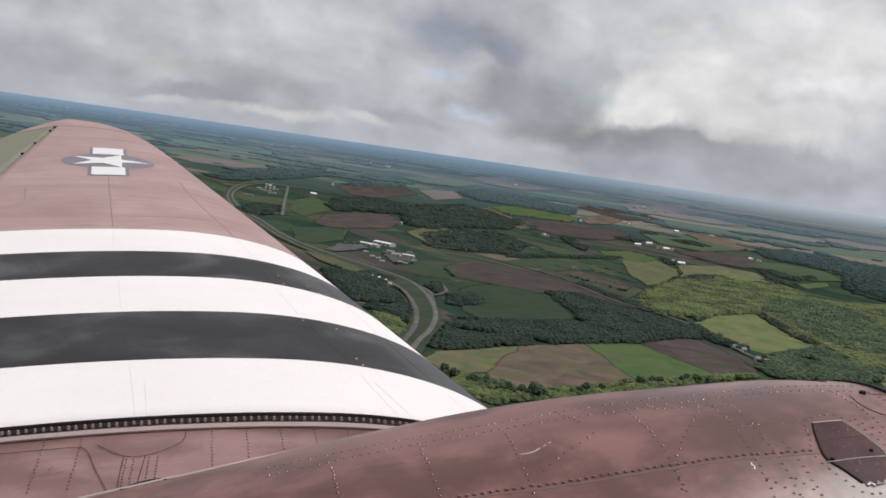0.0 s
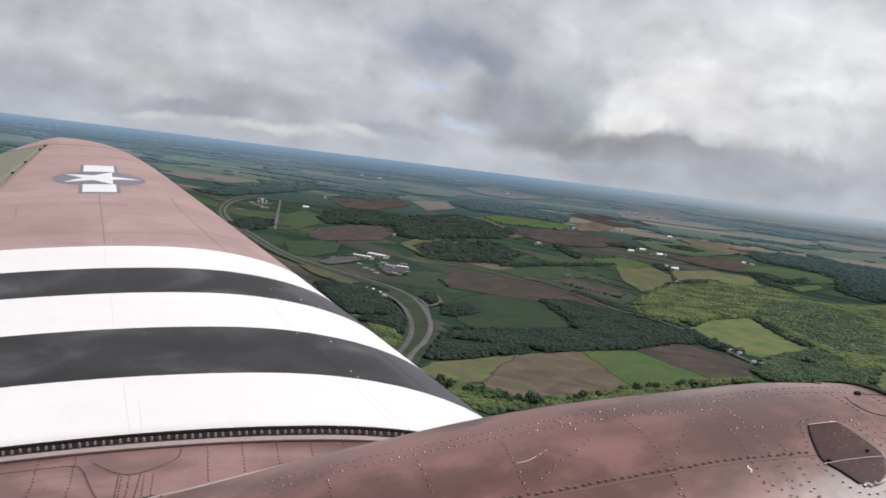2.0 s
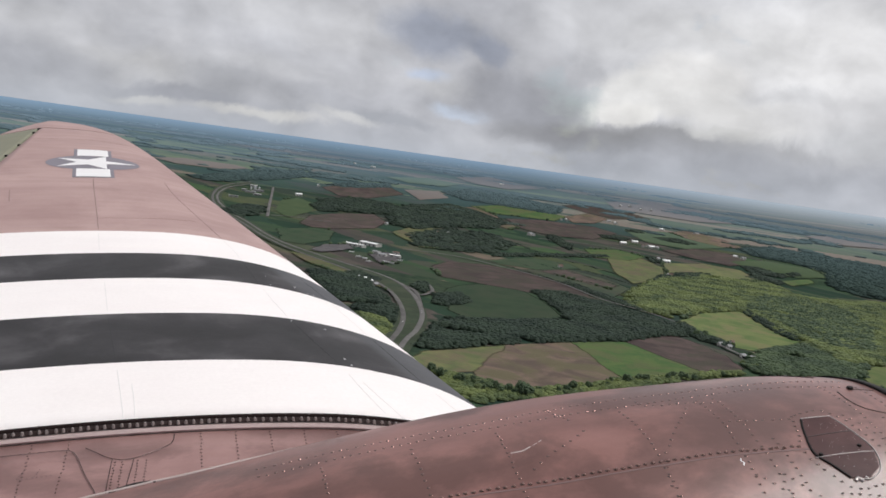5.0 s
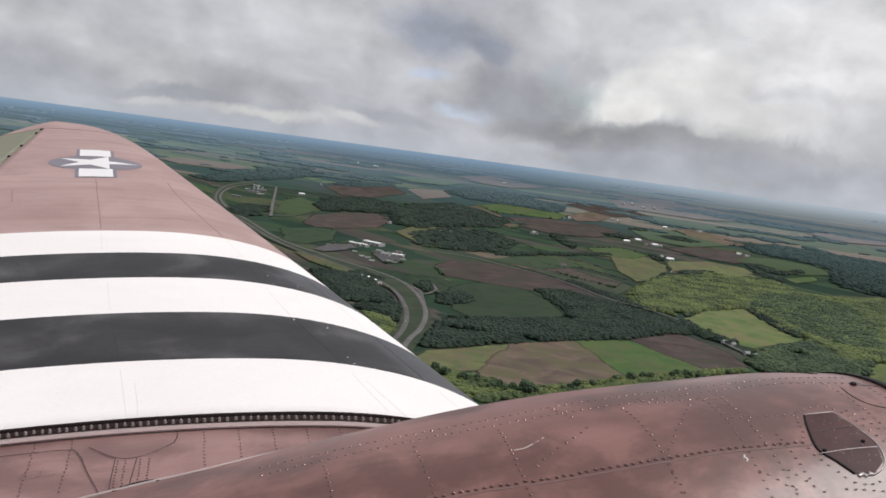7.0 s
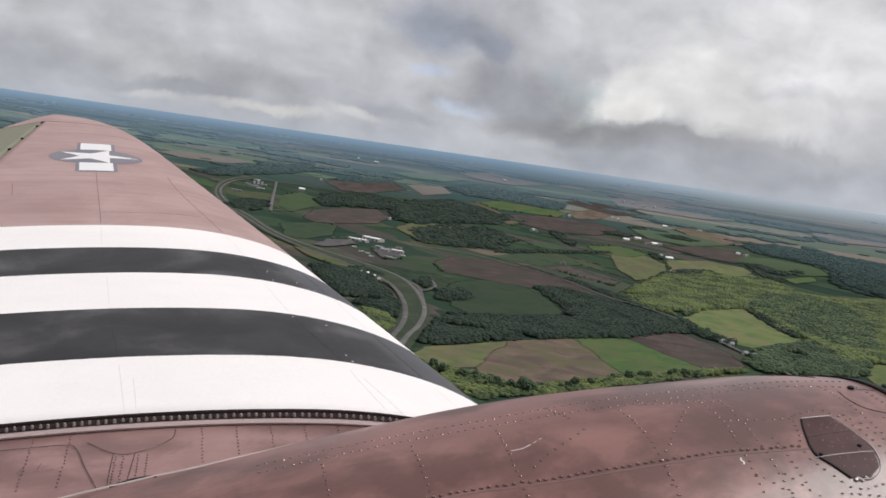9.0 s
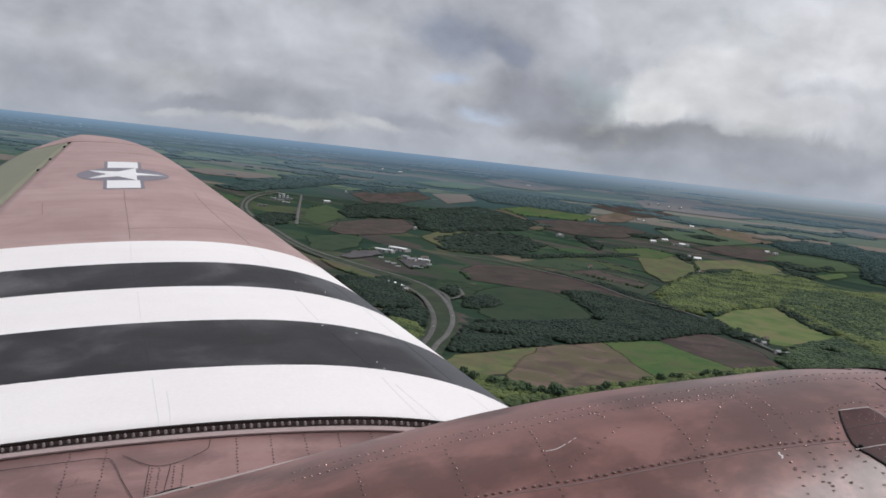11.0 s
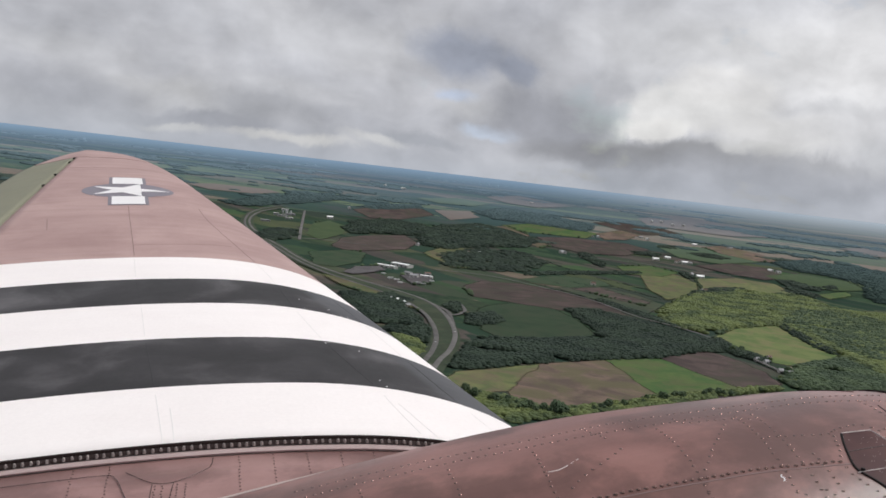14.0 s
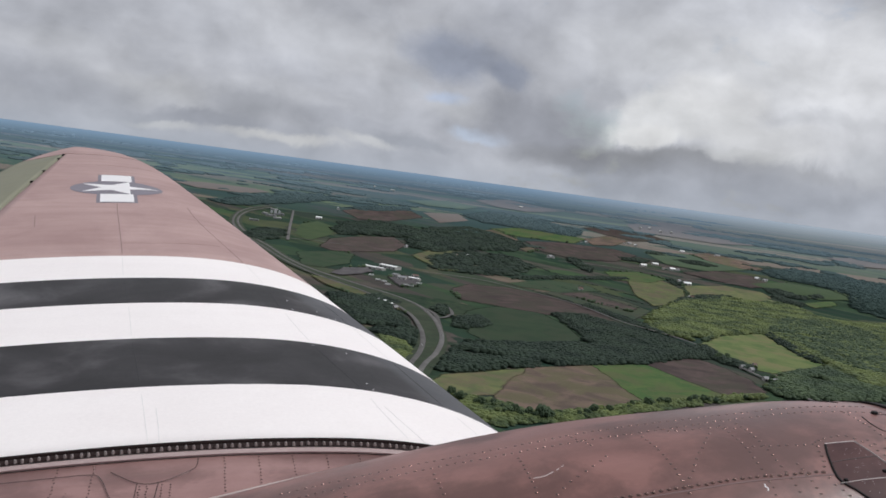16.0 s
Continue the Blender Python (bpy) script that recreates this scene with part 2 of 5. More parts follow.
def plain_material(name, colour, rough=0.6, metal=0.0, scale=8.0, vary=0.35, bump=0.05):
    m, n, l, b = nodes_of(name)
    tc = n.new("ShaderNodeTexCoord")
    a = add(n, "ShaderNodeTexNoise", Scale=scale, Detail=5.0, Roughness=0.6)
    c2 = add(n, "ShaderNodeTexNoise", Scale=scale * 9, Detail=3.0)
    for t in (a, c2):
        l.new(tc.outputs["Object"], t.inputs["Vector"])
    f = math_node(n, l, "MULTIPLY", math_node(n, l, "ADD", a.outputs[0], math_node(n, l, "MULTIPLY", c2.outputs[0], 0.4)), vary)
    l.new(mix_node(n, l, f, colour, tuple(x * 0.4 for x in colour)), b.inputs["Base Color"])
    b.inputs["Roughness"].default_value, b.inputs["Metallic"].default_value = rough, metal
    bp = add(n, "ShaderNodeBump", Strength=bump, Distance=0.01)
    l.new(c2.outputs[0], bp.inputs["Height"])
    l.new(bp.outputs[0], b.inputs["Normal"])
    return m


def aircraft_paint(name, colour, faded, rough=0.45, stripes=False, oil=0.0, gloss=0.4, stain=None):
    """Weathered satin paint over sheet metal: fading, dirt, streaks along the airflow, faint ripples between the ribs."""
    m, n, l, b = nodes_of(name)
    tc = n.new("ShaderNodeTexCoord")
    sep = n.new("ShaderNodeSeparateXYZ")
    l.new(tc.outputs["Object"], sep.inputs[0])
    streak = n.new("ShaderNodeMapping")
    streak.inputs["Scale"].default_value = (0.5, 3.0, 3.0)
    l.new(tc.outputs["Object"], streak.inputs[0])
    cloudy = add(n, "ShaderNodeTexNoise", Scale=1.6, Detail=6.0, Roughness=0.62, Distortion=0.5)
    l.new(tc.outputs["Object"], cloudy.inputs["Vector"])
    drag = add(n, "ShaderNodeTexNoise", Scale=3.0, Detail=5.0, Roughness=0.6)
    l.new(streak.outputs[0], drag.inputs["Vector"])
    grain = add(n, "ShaderNodeTexNoise", Scale=60.0, Detail=3.0, Roughness=0.7)
    l.new(tc.outputs["Object"], grain.inputs["Vector"])
    f = math_node(n, l, "ADD", math_node(n, l, "MULTIPLY", cloudy.outputs[0], 0.7), math_node(n, l, "MULTIPLY", drag.outputs[0], 0.3))
    base = mix_node(n, l, ramp_node(n, l, f, [(0.36, 0.0), (0.62, 1.0)]), colour, faded)
    if stain:
        spill = add(n, "ShaderNodeTexNoise", Scale=2.3, Detail=7.0, Roughness=0.62, Distortion=0.25)
        l.new(tc.outputs["Object"], spill.inputs["Vector"])
        wet = spill.outputs[0]
        if oil:
            # oil thrown back from the engine has soaked the front skin in patches
            wet = math_node(n, l, "ADD", wet, ramp_node(n, l, math_node(n, l, "SUBTRACT", sep.outputs[0], 1.0), [(0.25, 0.0), (0.45, 0.05), (0.95, 0.05)]))
        base = mix_node(n, l, ramp_node(n, l, wet, [(0.475, 0.0), (0.53, 0.42), (0.59, 0.74)]), base, stain)
    if stripes:
        wob = math_node(n, l, "MULTIPLY", math_node(n, l, "SUBTRACT", grain.outputs[0], 0.5), 0.012)
        at = math_node(n, l, "DIVIDE", math_node(n, l, "SUBTRACT", math_node(n, l, "ADD", sep.outputs[1], wob), 3.0), 10.0)
        white, black = 0.0, 1.0
        band = ramp_node(n, l, at, [(0.0, white), (0.1081, black), (0.1748, white), (0.2370, black), (0.2920, white)], "CONSTANT")
        smoke = add(n, "ShaderNodeTexNoise", Scale=2.6, Detail=5.0, Roughness=0.55, Distortion=0.4)
        l.new(tc.outputs["Object"], smoke.inputs["Vector"])
        smudge = ramp_node(n, l, smoke.outputs[0], [(0.40, (0.012, 0.011, 0.012)), (0.52, (0.022, 0.020, 0.022)), (0.60, (0.048, 0.045, 0.048)), (0.72, (0.095, 0.090, 0.094))])
        # the black greys along the leading edge: painted sky reflection, with dust and wear
        nose = math_node(n, l, "ADD", sep.outputs[0], math_node(n, l, "MULTIPLY", sep.outputs[1], 0.302))
        worn = math_node(n, l, "MULTIPLY", ramp_node(n, l, math_node(n, l, "SUBTRACT", nose, 1.7), [(0.37, 0.0), (0.43, 0.6), (0.60, 0.85)]), ramp_node(n, l, grain.outputs[0], [(0.40, 0.55), (0.60, 1.0)]))
        smudge = mix_node(n, l, worn, smudge, (0.082, 0.085, 0.094))
        dirty = ramp_node(n, l, f, [(0.3, (0.87, 0.815, 0.80)), (0.7, (0.92, 0.872, 0.857))])
        two = mix_node(n, l, band, dirty, smudge)
        base = mix_node(n, l, math_node(n, l, "GREATER_THAN", at, 0.350), two, base)
    base = mix_node(n, l, math_node(n, l, "MULTIPLY", grain.outputs[0], 0.12), base, (0.05, 0.04, 0.04))
    l.new(base, b.inputs["Base Color"])
    r = math_node(n, l, "ADD", math_node(n, l, "ADD", math_node(n, l, "MULTIPLY", cloudy.outputs[0], 0.25), math_node(n, l, "MULTIPLY", grain.outputs[0], 0.1)), rough - 0.17)
    l.new(r, b.inputs["Roughness"])
    b.inputs["Specular IOR Level"].default_value = gloss
    b.inputs["Coat Roughness"].default_value = 0.20
    if oil:
        film = math_node(n, l, "ADD", math_node(n, l, "MULTIPLY", sep.outputs[0], 0.5), math_node(n, l, "MULTIPLY", cloudy.outputs[0], 0.5))
        l.new(ramp_node(n, l, film, [(0.80, 0.0), (1.05, oil)]), b.inputs["Coat Weight"])
    rip = add(n, "ShaderNodeTexNoise", Scale=2.2, Detail=2.0)
    l.new(tc.outputs["Object"], rip.inputs["Vector"])
    dent = add(n, "ShaderNodeTexNoise", Scale=11.0, Detail=2.0)
    l.new(tc.outputs["Object"], dent.inputs["Vector"])
    hgt = math_node(n, l, "ADD", math_node(n, l, "ADD", rip.outputs[0], math_node(n, l, "MULTIPLY", dent.outputs[0], 0.12)), math_node(n, l, "MULTIPLY", grain.outputs[0], 0.03))
    bp = add(n, "ShaderNodeBump", Strength=0.35, Distance=0.02)
    l.new(hgt, bp.inputs["Height"])
    l.new(bp.outputs[0], b.inputs["Normal"])
    return m


# most land colours are cooled a little, standing in for haze over the plain
M_PLAIN = land_material("plain_grass", (0.034, 0.056, 0.035), (0.063, 0.076, 0.044), 130, 9, third=(0.067, 0.066, 0.046))
M_BRIGHT = land_material("young_crop", (0.044, 0.090, 0.028), (0.078, 0.112, 0.037), 60, 7, 14, 30, third=(0.088, 0.090, 0.044))
M_MEADOW = land_material("meadow", (0.078, 0.126, 0.042), (0.146, 0.172, 0.064), 60, 8, 16, 60, third=(0.180, 0.156, 0.080))
# dark pasture and soils also deepened in colour for the cloud shade on them
M_DARK = land_material("dark_pasture", (0.023, 0.048, 0.024), (0.039, 0.063, 0.032), 70, 8, 18, 10, third=(0.046, 0.060, 0.035))
M_SOIL = land_material("ploughed_soil", (0.050, 0.037, 0.035), (0.098, 0.071, 0.064), 60, 7, 12, 40, third=(0.058, 0.056, 0.040))
M_TAN = land_material("dry_soil", (0.172, 0.122, 0.094), (0.084, 0.064, 0.054), 55, 8, 15, 75, third=(0.104, 0.102, 0.052))
M_OLIVE = land_material("stubble", (0.142, 0.150, 0.062), (0.076, 0.098, 0.044), 55, 8, 14, 20, third=(0.128, 0.094, 0.068))
M_VERGE = land_material("verge_grass", (0.038, 0.058, 0.034), (0.060, 0.070, 0.044), 40, 5)
M_LOT = land_material("gravel_lot", (0.090, 0.084, 0.088), (0.125, 0.116, 0.118), 30, 4)
M_ROAD = land_material("asphalt", (0.115, 0.110, 0.108), (0.145, 0.138, 0.134), 25, 2, bump=0.1)


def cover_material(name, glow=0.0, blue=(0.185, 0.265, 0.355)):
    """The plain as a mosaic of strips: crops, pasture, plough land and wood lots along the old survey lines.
    With glow it is the far distance, haze painted in as a blue tint and faint glow towards the rim of the plain."""
    m, n, l, b = nodes_of(name)
    g = n.new("ShaderNodeNewGeometry")
    sep = n.new("ShaderNodeSeparateXYZ")
    l.new(g.outputs["Position"], sep.inputs[0])
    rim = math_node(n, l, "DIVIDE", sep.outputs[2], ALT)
    flat = math_node(n, l, "SUBTRACT", 1.0, rim)
    plan = n.new("ShaderNodeCombineXYZ")
    for k in range(2):
        l.new(math_node(n, l, "DIVIDE", sep.outputs[k], flat), plan.inputs[k])

    def turned(long, wide, turn):
        mp = n.new("ShaderNodeMapping")
        mp.vector_type = "TEXTURE"
        mp.inputs["Rotation"].default_value = (0, 0, radians(turn))
        mp.inputs["Scale"].default_value = (long, wide, 1)
        l.new(plan.outputs[0], mp.inputs[0])
        return mp.outputs[0]

    def cells(long, wide, turn):
        v = add(n, "ShaderNodeTexVoronoi", Scale=1.0, Randomness=0.85)
        v.voronoi_dimensions, v.distance = "2D", "CHEBYCHEV"
        away = add(n, "ShaderNodeTexNoise", Scale=2.5, Detail=4.0, Roughness=0.6)
        at = turned(long, wide, turn)
        l.new(at, away.inputs["Vector"])
        shift = n.new("ShaderNodeVectorMath")
        shift.operation = "MULTIPLY_ADD"
        shift.inputs[1].default_value = (0.22, 0.22, 0.0)
        l.new(away.outputs["Color"], shift.inputs[0])
        l.new(at, shift.inputs[2])
        l.new(shift.outputs[0], v.inputs["Vector"])
        parts = n.new("ShaderNodeSeparateColor")
        l.new(v.outputs["Color"], parts.inputs[0])
        return parts.outputs

    def blotch(size, detail=5.0, turn=0.0, wide=None):
        t = add(n, "ShaderNodeTexNoise", Scale=1.0, Detail=detail, Roughness=0.6)
        l.new(turned(size, wide or size, turn), t.inputs["Vector"])
        return t.outputs[0]

    field_of = cells(330.0, 150.0, -57.0)
    strip_of = cells(620.0, 70.0, -57.0)
    c = ramp_node(n, l, field_of[0], [(0.0, (0.025, 0.046, 0.034)), (0.20, (0.048, 0.080, 0.046)), (0.36, (0.085, 0.068, 0.068)), (0.52, (0.032, 0.058, 0.044)), (0.66, (0.087, 0.100, 0.055)),
                                      (0.78, (0.106, 0.086, 0.081)), (0.88, (0.063, 0.108, 0.051)), (0.95, (0.190, 0.150, 0.116))], "CONSTANT")
    other = ramp_node(n, l, strip_of[1], [(0.0, (0.027, 0.048, 0.036)), (0.35, (0.076, 0.064, 0.063)), (0.60, (0.048, 0.074, 0.044)), (0.85, (0.095, 0.098, 0.062))], "CONSTANT")
    c = mix_node(n, l, ramp_node(n, l, field_of[2], [(0.0, 0.15), (0.45, 0.75)], "CONSTANT"), c, other)
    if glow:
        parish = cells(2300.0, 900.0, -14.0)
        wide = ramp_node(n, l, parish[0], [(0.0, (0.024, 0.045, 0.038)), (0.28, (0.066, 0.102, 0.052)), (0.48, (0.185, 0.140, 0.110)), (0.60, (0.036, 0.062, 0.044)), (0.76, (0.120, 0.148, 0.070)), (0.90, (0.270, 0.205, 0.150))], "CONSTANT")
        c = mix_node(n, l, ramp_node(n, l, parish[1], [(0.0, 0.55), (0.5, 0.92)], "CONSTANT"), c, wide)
    c = mix_node(n, l, ramp_node(n, l, blotch(60.0, 6.0), [(0.44, 0.0), (0.64, 0.4)]), c, (0.038, 0.060, 0.041))
    stand = ramp_node(n, l, blotch(900.0, 6.0, -40.0, 480.0), [(0.56, 0.0), (0.585, 0.9)])
    leaves = mix_node(n, l, ramp_node(n, l, blotch(22.0, 4.0), [(0.35, 0.0), (0.65, 1.0)]), (0.023, 0.040, 0.029), (0.044, 0.068, 0.040))
    c = mix_node(n, l, stand, c, leaves)
    c = mix_node(n, l, math_node(n, l, "MULTIPLY", blotch(7.0, 3.0), 0.3), c, (0.017, 0.028, 0.022))
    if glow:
        # painted haze: blue tint and emission grow with height up the rim
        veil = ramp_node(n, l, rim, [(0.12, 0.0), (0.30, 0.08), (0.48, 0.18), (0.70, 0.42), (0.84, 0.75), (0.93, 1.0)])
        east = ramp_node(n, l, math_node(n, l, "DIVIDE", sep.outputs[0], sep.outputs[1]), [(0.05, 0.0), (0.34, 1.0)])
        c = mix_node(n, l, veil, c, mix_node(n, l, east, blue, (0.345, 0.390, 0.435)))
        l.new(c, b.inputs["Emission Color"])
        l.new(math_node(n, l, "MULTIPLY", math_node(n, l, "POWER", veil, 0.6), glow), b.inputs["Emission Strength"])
    l.new(c, b.inputs["Base Color"])
    b.inputs["Roughness"].default_value, b.inputs["Specular IOR Level"].default_value = 1.0, 0.0
    return m


M_COVER = cover_material("farm_plain")
M_HAZED_PLAIN = cover_material("hazed_plain", 0.85)


def hazed_material(name, dark, light, blue):
    """Woods and fields of the far distance, haze painted in as a blue tint and faint glow towards the rim."""
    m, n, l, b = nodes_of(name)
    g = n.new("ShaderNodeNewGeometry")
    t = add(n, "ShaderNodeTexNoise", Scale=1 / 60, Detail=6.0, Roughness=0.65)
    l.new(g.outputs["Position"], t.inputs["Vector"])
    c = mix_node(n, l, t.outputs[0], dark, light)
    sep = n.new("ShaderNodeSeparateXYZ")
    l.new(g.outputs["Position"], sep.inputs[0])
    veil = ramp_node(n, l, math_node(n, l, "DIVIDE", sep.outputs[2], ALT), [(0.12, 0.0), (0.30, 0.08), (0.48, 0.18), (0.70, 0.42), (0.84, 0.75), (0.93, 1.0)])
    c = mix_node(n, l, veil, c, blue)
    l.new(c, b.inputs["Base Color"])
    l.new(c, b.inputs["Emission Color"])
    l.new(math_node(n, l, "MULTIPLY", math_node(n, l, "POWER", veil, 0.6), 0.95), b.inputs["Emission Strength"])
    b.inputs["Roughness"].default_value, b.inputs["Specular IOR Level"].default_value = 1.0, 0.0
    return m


# base colours lean bluish, with the haze of distance mixed in
M_HAZED_WOOD = hazed_material("hazed_woods", (0.034, 0.054, 0.050), (0.058, 0.082, 0.070), (0.195, 0.268, 0.350))
M_HAZED_CROP = hazed_material("hazed_crop", (0.042, 0.068, 0.040), (0.082, 0.104, 0.056), (0.190, 0.262, 0.345))
M_HAZED_SOIL = hazed_material("hazed_soil", (0.096, 0.082, 0.074), (0.160, 0.128, 0.104), (0.200, 0.262, 0.330))
M_LEAF = foliage_material("spring_leaves", (0.036, 0.060, 0.027), (0.158, 0.190, 0.062))
# dark leaves, deepened further to paint in cloud shade over the woods
M_LEAF_DARK = foliage_material("dark_leaves", (0.015, 0.028, 0.020), (0.030, 0.049, 0.030))
M_LEAF_MID = foliage_material("mixed_leaves", (0.032, 0.054, 0.031), (0.076, 0.110, 0.051))
# leaf colour paled and blued to hold the haze over far wood lots
M_LEAF_HAZED = foliage_material("hazed_leaves", (0.036, 0.056, 0.048), (0.054, 0.078, 0.060))
M_BARK = plain_material("bark", (0.10, 0.08, 0.06), 0.9, 0, 1.5)
M_WHITE = plain_material("white_roof", (0.80, 0.80, 0.79), 0.5, 0, 0.3, 0.15)
M_GREY = plain_material("grey_roof", (0.28, 0.28, 0.29), 0.7, 0, 0.3)
M_RED = plain_material("brown_roof", (0.16, 0.10, 0.08), 0.8, 0, 0.3)
M_WALL = plain_material("pale_siding", (0.52, 0.505, 0.48), 0.7, 0, 0.3, 0.25)
M_DOORS = plain_material("dark_door", (0.08, 0.08, 0.09), 0.6, 0, 0.5)
M_STEEL = plain_material("galvanised_steel", (0.55, 0.56, 0.58), 0.45, 0.4, 0.5)
M_WING = aircraft_paint("wing_paint", (0.33, 0.205, 0.190), (0.455, 0.312, 0.292), 0.55, stripes=True)
M_ROOT = aircraft_paint("root_paint", (0.215, 0.112, 0.104), (0.355, 0.208, 0.192), 0.45, stain=(0.160, 0.085, 0.078))
M_NAC = aircraft_paint("nacelle_paint", (0.165, 0.078, 0.068), (0.300, 0.152, 0.134), 0.40, oil=0.36, gloss=0.28, stain=(0.092, 0.046, 0.040))
M_FABRIC = aircraft_paint("doped_fabric", (0.19, 0.19, 0.13), (0.24, 0.235, 0.165), 0.6)
M_BLACK = plain_material("black_sealant", (0.018, 0.016, 0.016), 0.6, 0, 20)
M_BLACK.node_tree.nodes["Principled BSDF"].inputs["Specular IOR Level"].default_value = 0.12
M_SEAM_PALE = plain_material("seam_on_white", (0.78, 0.755, 0.74), 0.7, 0, 20, 0.15)
M_SEAM_DARK = plain_material("seam_on_black", (0.020, 0.020, 0.022), 0.6, 0, 20)
M_SEAM_BROWN = plain_material("seam_on_brown", (0.27, 0.175, 0.165), 0.7, 0, 20)
# near-black tone holding the shade of the recess behind the bolts
M_JOINT = plain_material("shaded_joint", (0.026, 0.015, 0.014), 0.7, 0, 20)
M_JOINT.node_tree.nodes["Principled BSDF"].inputs["Specular IOR Level"].default_value = 0.15
M_SEAM = plain_material("panel_gap", (0.20, 0.125, 0.12), 0.7, 0, 20)
M_STRIP = plain_material("scuffed_strip", (0.52, 0.39, 0.375), 0.5, 0, 45, 0.6, 0.3)
M_SEAL = plain_material("pale_sealant", (0.50, 0.42, 0.40), 0.6, 0, 12)
M_BOLT = plain_material("worn_bolt", (0.42, 0.36, 0.345), 0.30, 0.5, 60)
M_WORN = plain_material("worn_edge_metal", (0.42, 0.37, 0.36), 0.35, 0.5, 40)
M_RIVET = plain_material("rivet_paint", (0.115, 0.070, 0.065), 0.25, 0.5, 60)
M_RIVET_BARE = plain_material("worn_rivet", (0.38, 0.235, 0.205), 0.22, 0.8, 60)
# dark tone for painted rivet shadows, grime and a panel line
M_SHADE_GRIME = plain_material("shade_and_grime", (0.030, 0.015, 0.013), 0.5, 0, 60)
M_INSIG_W = plain_material("insignia_white", (0.82, 0.80, 0.80), 0.5, 0, 4, 0.12)
M_INSIG_B = plain_material("insignia_blue", (0.215, 0.195, 0.23), 0.55, 0, 4, 0.3)
M_PATCH = aircraft_paint("dark_patch_paint", (0.052, 0.027, 0.028), (0.118, 0.062, 0.060), 0.46, gloss=0.08, stain=(0.040, 0.021, 0.022))

# ---- mesh helpers ----
def mesh_of(name, verts, faces, mats, smooth=False):
    me = bpy.data.meshes.new(name)
    me.from_pydata([tuple(map(float, v)) for v in verts], [], faces)
    for m in (mats if isinstance(mats, (list, tuple)) else [mats]):
        me.materials.append(m)
    if smooth:
        me.polygons.foreach_set("use_smooth", [True] * len(me.polygons))
    me.update()
    return me


def tri_mesh(name, V, T, mat, smooth=True):
    """A triangle mesh straight from arrays."""
    me = bpy.data.meshes.new(name)
    me.vertices.add(len(V))
    me.vertices.foreach_set("co", np.asarray(V, np.float32).ravel())
    me.loops.add(3 * len(T))
    me.loops.foreach_set("vertex_index", np.asarray(T, np.int32).ravel())
    me.polygons.add(len(T))
    me.polygons.foreach_set("loop_start", np.arange(0, 3 * len(T), 3, dtype=np.int32))
    me.polygons.foreach_set("use_smooth", np.full(len(T), smooth))
    me.materials.append(mat)
    me.update()
    me.validate()
    return me


def part_of(name, me, parent, label=""):
    ob = new(name, me)
    ob.parent = parent
    return tagged(ob, label) if label else ob


def part(name, bm, material, parent, label=""):
    me = bpy.data.meshes.new(name)
    bm.to_mesh(me)
    bm.free()
    me.materials.append(material)
    return part_of(name, me, parent, label)


# ---- the lie of the land: flat plain, then slowly rising to a far rim ----
NEAR, REACH = 2800.0, 2000.0


def shrink(d):
    d = np.maximum(d, 1e-6)
    far = NEAR + REACH * (1 - np.exp(-(d - NEAR) / REACH))
    return np.where(d < NEAR, d, far) / d


def land(P):
    """Places of the plan (x, y, height over ground), on the land."""
    P = np.atleast_2d(np.asarray(P, float))
    s = shrink(np.hypot(P[:, 0], P[:, 1]))
    return np.stack([P[:, 0] * s, P[:, 1] * s, ALT * (1 - s) + P[:, 2] * s], 1)


def hull(points):
    pts = sorted(set(points))
    def half(seq):
        out = []
        for p in seq:
            while len(out) > 1 and (out[-1][0] - out[-2][0]) * (p[1] - out[-2][1]) <= (out[-1][1] - out[-2][1]) * (p[0] - out[-2][0]):
                out.pop()
            out.append(p)
        return out[:-1]
    return half(pts) + half(pts[::-1])


def cut_patch(outline, cells=10):
    """A fine flat grid cut to a convex outline: vertices and faces."""
    outline = hull(outline)
    bm = bmesh.new()
    xs, ys = [p[0] for p in outline], [p[1] for p in outline]
    w, h = max(xs) - min(xs), max(ys) - min(ys)
    bmesh.ops.create_grid(bm, x_segments=cells, y_segments=cells, size=0.5)
    for v in bm.verts:
        v.co = (min(xs) + (v.co.x + 0.5) * w, min(ys) + (v.co.y + 0.5) * h, 0)
    for a, b in zip(outline, outline[1:] + outline[:1]):
        out = Vector((b[1] - a[1], a[0] - b[0], 0))
        bmesh.ops.bisect_plane(bm, geom=bm.verts[:] + bm.edges[:] + bm.faces[:], plane_co=(*a, 0), plane_no=out, clear_outer=True, dist=1e-6)
    bm.verts.index_update()
    verts = np.array([v.co[:] for v in bm.verts])
    faces = [[v.index for v in f.verts] for f in bm.faces]
    bm.free()
    return verts, faces


